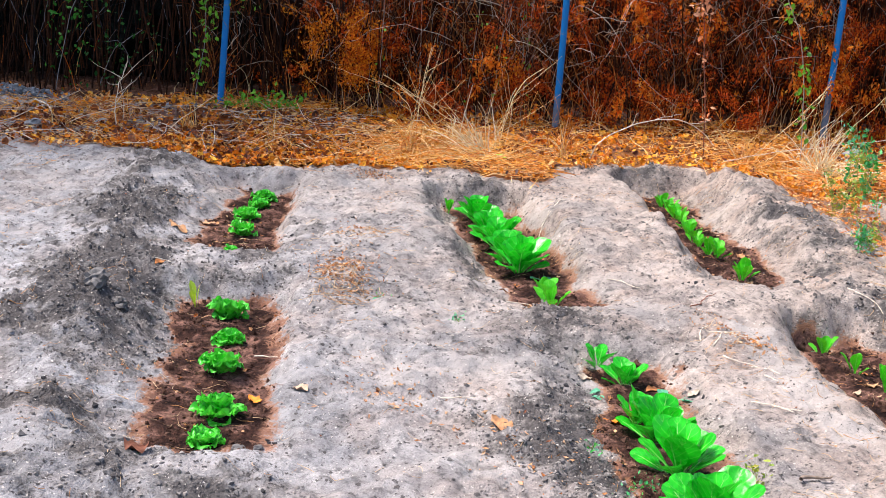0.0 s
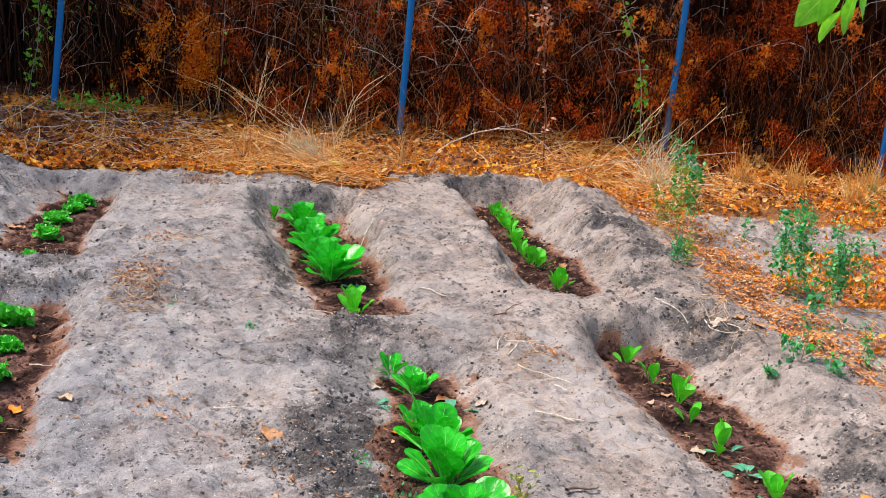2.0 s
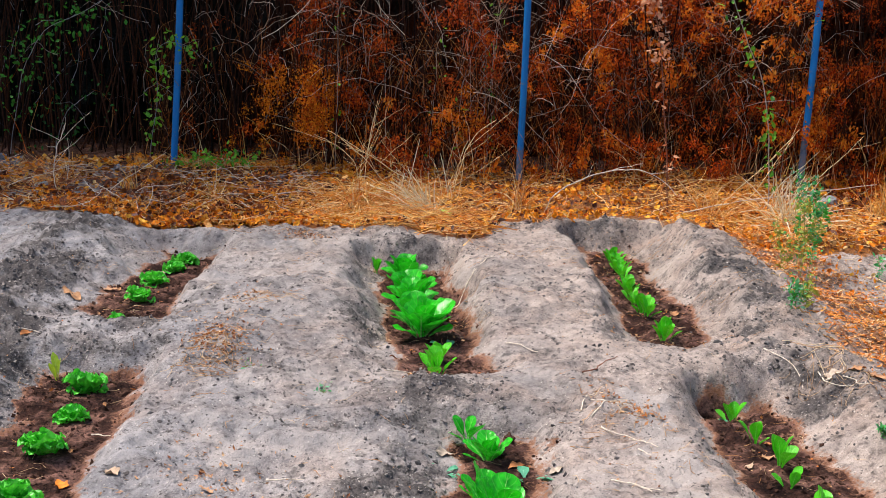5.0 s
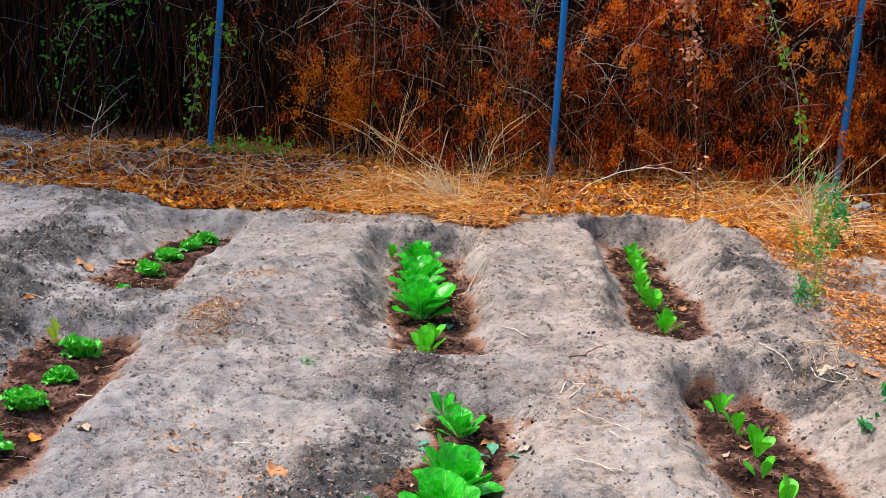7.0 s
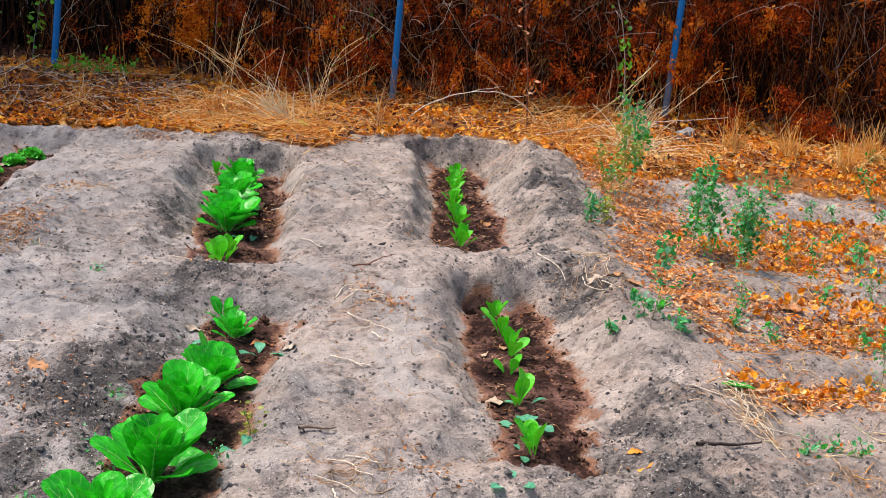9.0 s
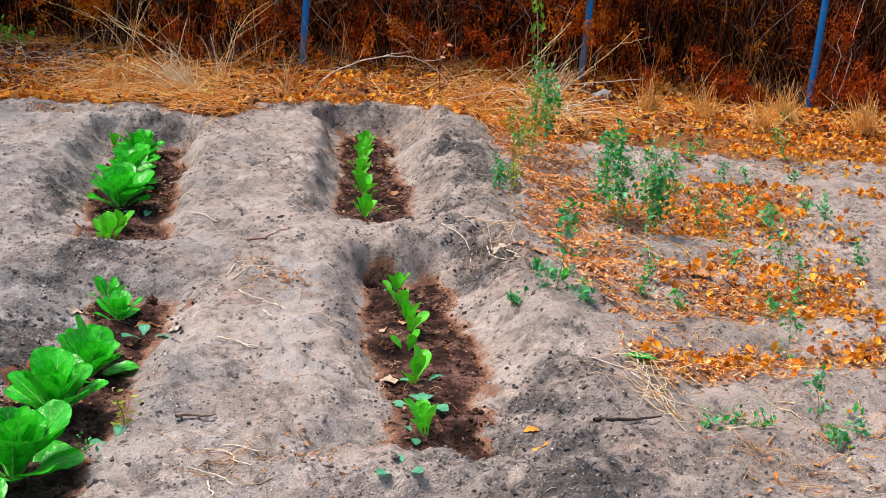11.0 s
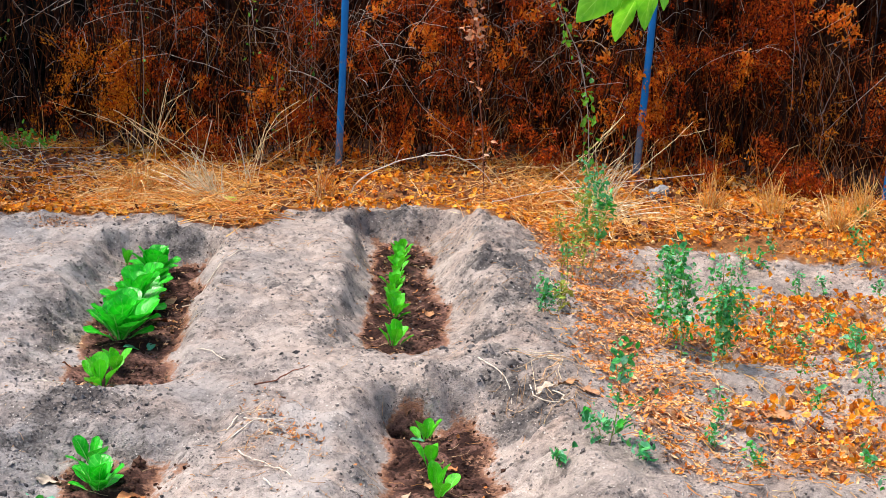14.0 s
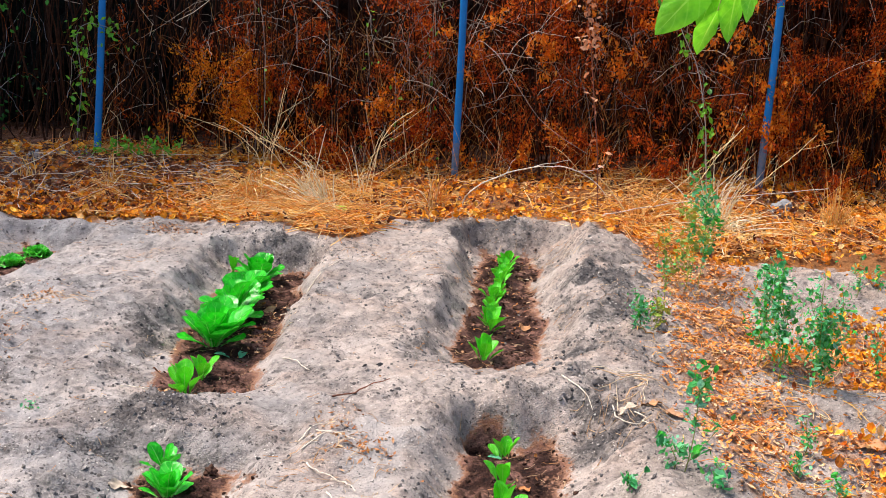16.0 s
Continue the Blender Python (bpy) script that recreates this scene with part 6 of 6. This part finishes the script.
for pts, r in (([(2.75, 7.9, 0.36), (2.722, 7.9, 0.42), (2.538, 7.9, 0.622), (2.38, 7.9, 0.792), (2.246, 7.9, 0.889)], 0.0032), ([(2.95, 7.95, 0.5), (2.806, 7.95, 0.615), (2.616, 7.95, 0.676), (2.461, 7.95, 0.775), (2.309, 7.95, 0.854), (2.16, 7.95, 0.933)], 0.0034),
               ([(2.41, 7.95, 0.45), (2.414, 7.95, 0.663), (2.426, 7.95, 0.844), (2.459, 7.95, 0.99), (2.473, 7.95, 1.099)], 0.0028), ([(2.88, 7.9, 0.43), (2.917, 7.9, 0.506), (2.987, 7.9, 0.65), (3.023, 7.9, 0.798), (3.07, 7.9, 0.893)], 0.0028),
               ([(2.95, 7.9, 0.45), (3.031, 7.9, 0.708), (3.075, 7.9, 0.838), (3.157, 7.9, 0.971), (3.264, 7.9, 1.033)], 0.0028), ([(2.30, 7.85, 0.42), (2.36, 7.85, 0.60), (2.33, 7.85, 0.74), (2.22, 7.85, 0.84), (2.08, 7.85, 0.90)], 0.0026)):
    vine(pts, r, PALE_STRAW, None, 0, 0, "dry_stem", "pale branching dry stem rising from the straw", forks=6)
vine([(2.9, 9.6, 0.5), (2.8, 9.4, 1.6), (2.5, 8.9, 2.2), (2.19, 8.6, 1.83), (2.05, 8.6, 1.66), (1.91, 8.6, 1.50), (1.80, 8.6, 1.47)], 0.0030, PALE_TWIG, None, 0, 0, "arching_stem", "pale bare stem arching out of the thicket")
vine([(2.1, 9.8, 0.5), (2.2, 9.5, 1.6), (2.35, 8.9, 2.2), (2.48, 8.55, 1.84), (2.59, 8.55, 1.67), (2.69, 8.55, 1.54), (2.77, 8.55, 1.51)], 0.0030, PALE_TWIG, None, 0, 0, "arching_stem", "pale bare stem arching out of the thicket")
vine([(3.7, 9.0, 0.5), (3.7, 8.6, 1.5), (3.81, 8.1, 1.36), (3.94, 8.1, 1.14), (4.11, 8.1, 0.94), (4.39, 8.1, 0.81)], 0.0026, GREY_TWIG, None, 0, 0, "hanging_stem", "grey stem hanging before the thicket")
vine([(0.56, 8.3, 0.45), (0.542, 8.3, 0.634), (0.571, 8.3, 0.813), (0.603, 8.3, 0.90)], 0.0035, PALE_TWIG, None, 0, 0, "leaning_stem", "bare grey stem standing in dry grass", forks=7)
vine([(1.15, 9.3, 0.6), (1.18, 9.15, 1.05), (1.15, 9.0, 1.36), (1.22, 8.97, 1.42), (1.38, 8.97, 1.40), (1.45, 8.99, 1.31)], 0.003, SHADE_TWIG, VINE_LEAF, 120, 0.042, "green_vine", "green leafy shoot twining round a post", 0.05)
vine([(1.24, 8.92, 0.5), (1.30, 8.90, 0.60), (1.43, 8.88, 0.62), (1.62, 8.88, 0.635), (1.82, 8.86, 0.63)], 0.003, WEED_STEM, VINE_LEAF, 170, 0.036, "green_shoot", "low green shoot at the foot of a post", 0.045)
vine([(0.02, 9.1, 0.5), (0.06, 8.95, 0.56), (0.12, 8.80, 0.55), (0.17, 8.66, 0.50)], 0.006, PALE_TWIG, None, 0, 0, "leaning_stem", "long pale branch lying on dry grass")
vine([(0.2, 9.6, 0.6), (0.3, 9.4, 1.2), (0.45, 9.1, 1.45), (0.70, 9.0, 1.56), (0.9, 9.0, 1.72)], 0.003, SHADE_TWIG, HALF_SHADE_LEAF, 260, 0.036, "green_vine", "leafy branch inside the thicket, its green darkened for shade", 0.10)
vine([(0.5, 9.6, 0.6), (0.6, 9.4, 0.9), (0.8, 9.3, 1.05)], 0.003, SHADE_TWIG, SHADE_LEAF, 110, 0.032, "green_vine", "leafy branch inside the thicket, its green darkened for shade", 0.12)
for j, (x, y, z) in enumerate([(2.35, 8.5, 1.69), (3.45, 8.5, 1.71), (3.02, 8.5, 1.50), (3.21, 8.5, 1.28), (5.4, 7.8, 1.70), (3.42, 8.45, 1.85)]):
    vine([(x + 0.05, y + 0.4, 0.5), (x + 0.03, y + 0.3, z - 0.3), (x - 0.02, y + 0.1, z), (x, y - 0.02, z + 0.06)], 0.003, GREY_TWIG, VINE_LEAF, 14, 0.032, "green_vine", "thin stem with a few yellow-green leaves", 0.03)


# ---- tree whose lowest twig hangs into view ----
def overhanging_tree():
    x, y = 6.3, 2.2
    z = float(ground_z(x, y))
    tree = thing("tree", "broad-leaved tree with a twig of bright green leaves hanging low", "tree", pose(x, y, z))
    o = np.array([x, y, z])
    trunk = curve_path([(x, y, z - 0.3), (x - 0.05, y, z + 1.3), (x - 0.2, y + 0.1, z + 2.6), (x - 0.3, y + 0.2, z + 4.2)]) - o
    part("trunk", tubes("trunk", trunk[None], np.linspace(0.11, 0.035, len(trunk))[None], BARK, 10), tree)
    limbs = [[(x - 0.2, y + 0.1, z + 2.5), (5.0, 2.9, 2.75), (4.0, 3.45, 2.55), (3.62, 3.84, 2.15), (3.545, 3.82, 1.92)],
             [(x - 0.2, y + 0.1, z + 2.9), (7.2, 2.6, 3.6), (8.0, 2.9, 3.9)],
             [(x - 0.25, y + 0.1, z + 3.2), (6.0, 1.2, 3.8), (5.8, 0.4, 4.0)],
             [(x - 0.3, y + 0.2, z + 3.6), (6.3, 3.2, 4.3), (6.5, 4.0, 4.6)]]
    for i, pts in enumerate(limbs):
        q = curve_path(pts) - o
        part("limb", tubes("limb", q[None], (np.linspace(0.03, 0.004, len(q)))[None], BARK, 7), tree)
        if i:
            at = q[rng.choice(np.arange(8, len(q)), 140)] + rng.normal(0, 0.32, (140, 3))
            part("crown", leaves("crown", at, rng.uniform(0.10, 0.2, 140), VINE_LEAF, 0.8, PLAIN_LEAF, 0.2), tree)
    hanging = [((3.485, 3.80, 1.735), (3.345, 3.84, 1.555), 0.115, 15), ((3.500, 3.80, 1.625), (3.475, 3.86, 1.505), 0.078, -12), ((3.510, 3.84, 1.735), (3.490, 3.90, 1.570), 0.080, 25), ((3.550, 3.78, 1.725), (3.545, 3.82, 1.545), 0.090, -8),
               ((3.605, 3.80, 1.715), (3.570, 3.76, 1.600), 0.075, -25), ((3.500, 3.84, 1.735), (3.420, 3.92, 1.580), 0.090, -20), ((3.54, 3.88, 1.80), (3.62, 3.95, 1.70), 0.08, 20), ((3.48, 3.86, 1.82), (3.36, 3.94, 1.74), 0.09, 10), ((3.53, 3.78, 1.86), (3.48, 3.70, 1.74), 0.08, 30)]
    for j, (foot, tip, width, roll) in enumerate(hanging):
        way = Vector(tip) - Vector(foot)
        v, f, uv = blade(way.length * 1.04, width, OVAL_SHAPE, -0.10, 0.30, 0.05, 3, 0.16, 8, 14, seed=200 + j)
        along = way.normalized()
        face = Vector((0.2, -1.0, 0.25))
        face = (face - along * face.dot(along)).normalized()
        turn = Matrix((face.cross(along), face, along)).transposed().to_4x4() @ pose(0, 0, 0, 0, 0, roll)
        part("leaf", mesh("leaf", v, f, MULBERRY, True, uv), tree, "broad bright green hanging leaf", Matrix.Translation(Vector(foot) - Vector((x, y, z))) @ turn)
        stalk = curve_path([foot, ((foot[0] + 3.545) / 2, (foot[1] + 3.82) / 2, foot[2] + 0.06), (3.545, 3.82, 1.92)], 8) - o
        part("leaf_stalk", tubes("leaf_stalk", stalk[None], np.full((1, 8), 0.0018), WEED_STEM, 4), tree)


overhanging_tree()


def shade_tree():
    """An unseen tree, added so that its crown shades the dark end of the thicket."""
    x, y = -0.9, 10.9
    z = float(ground_z(x, y, False))
    o = np.array([x, y, z])
    tree = thing("tree", "unseen tree added to shade the thicket with a dense green crown", "tree", pose(x, y, z))
    trunk = curve_path([(x, y, z - 0.3), (x + 0.05, y - 0.1, z + 1.4), (x + 0.1, y - 0.4, z + 2.6), (x + 0.2, y - 0.7, z + 3.6)]) - o
    part("trunk", tubes("trunk", trunk[None], np.linspace(0.13, 0.04, len(trunk))[None], BARK, 10), tree)
    for tip in ((-1.6, 9.2, 3.2), (-0.3, 8.8, 3.3), (0.7, 9.2, 3.2), (0.2, 10.0, 3.6), (-1.4, 10.2, 3.6)):
        q = curve_path([(x + 0.1, y - 0.4, z + 2.6), ((x + tip[0]) / 2, (y + tip[1]) / 2 - 0.1, 3.2), tip]) - o
        part("limb", tubes("limb", q[None], np.linspace(0.045, 0.01, len(q))[None], BARK, 7), tree)
        m = 900
        at = np.array(tip) - o + rng.normal(0, 1, (m, 3)) * np.array([0.62, 0.55, 0.24])
        part("crown", leaves("crown", at, rng.uniform(0.06, 0.13, m), SHADE_LEAF, 0.6, PLAIN_LEAF, 0.2), tree)


shade_tree()
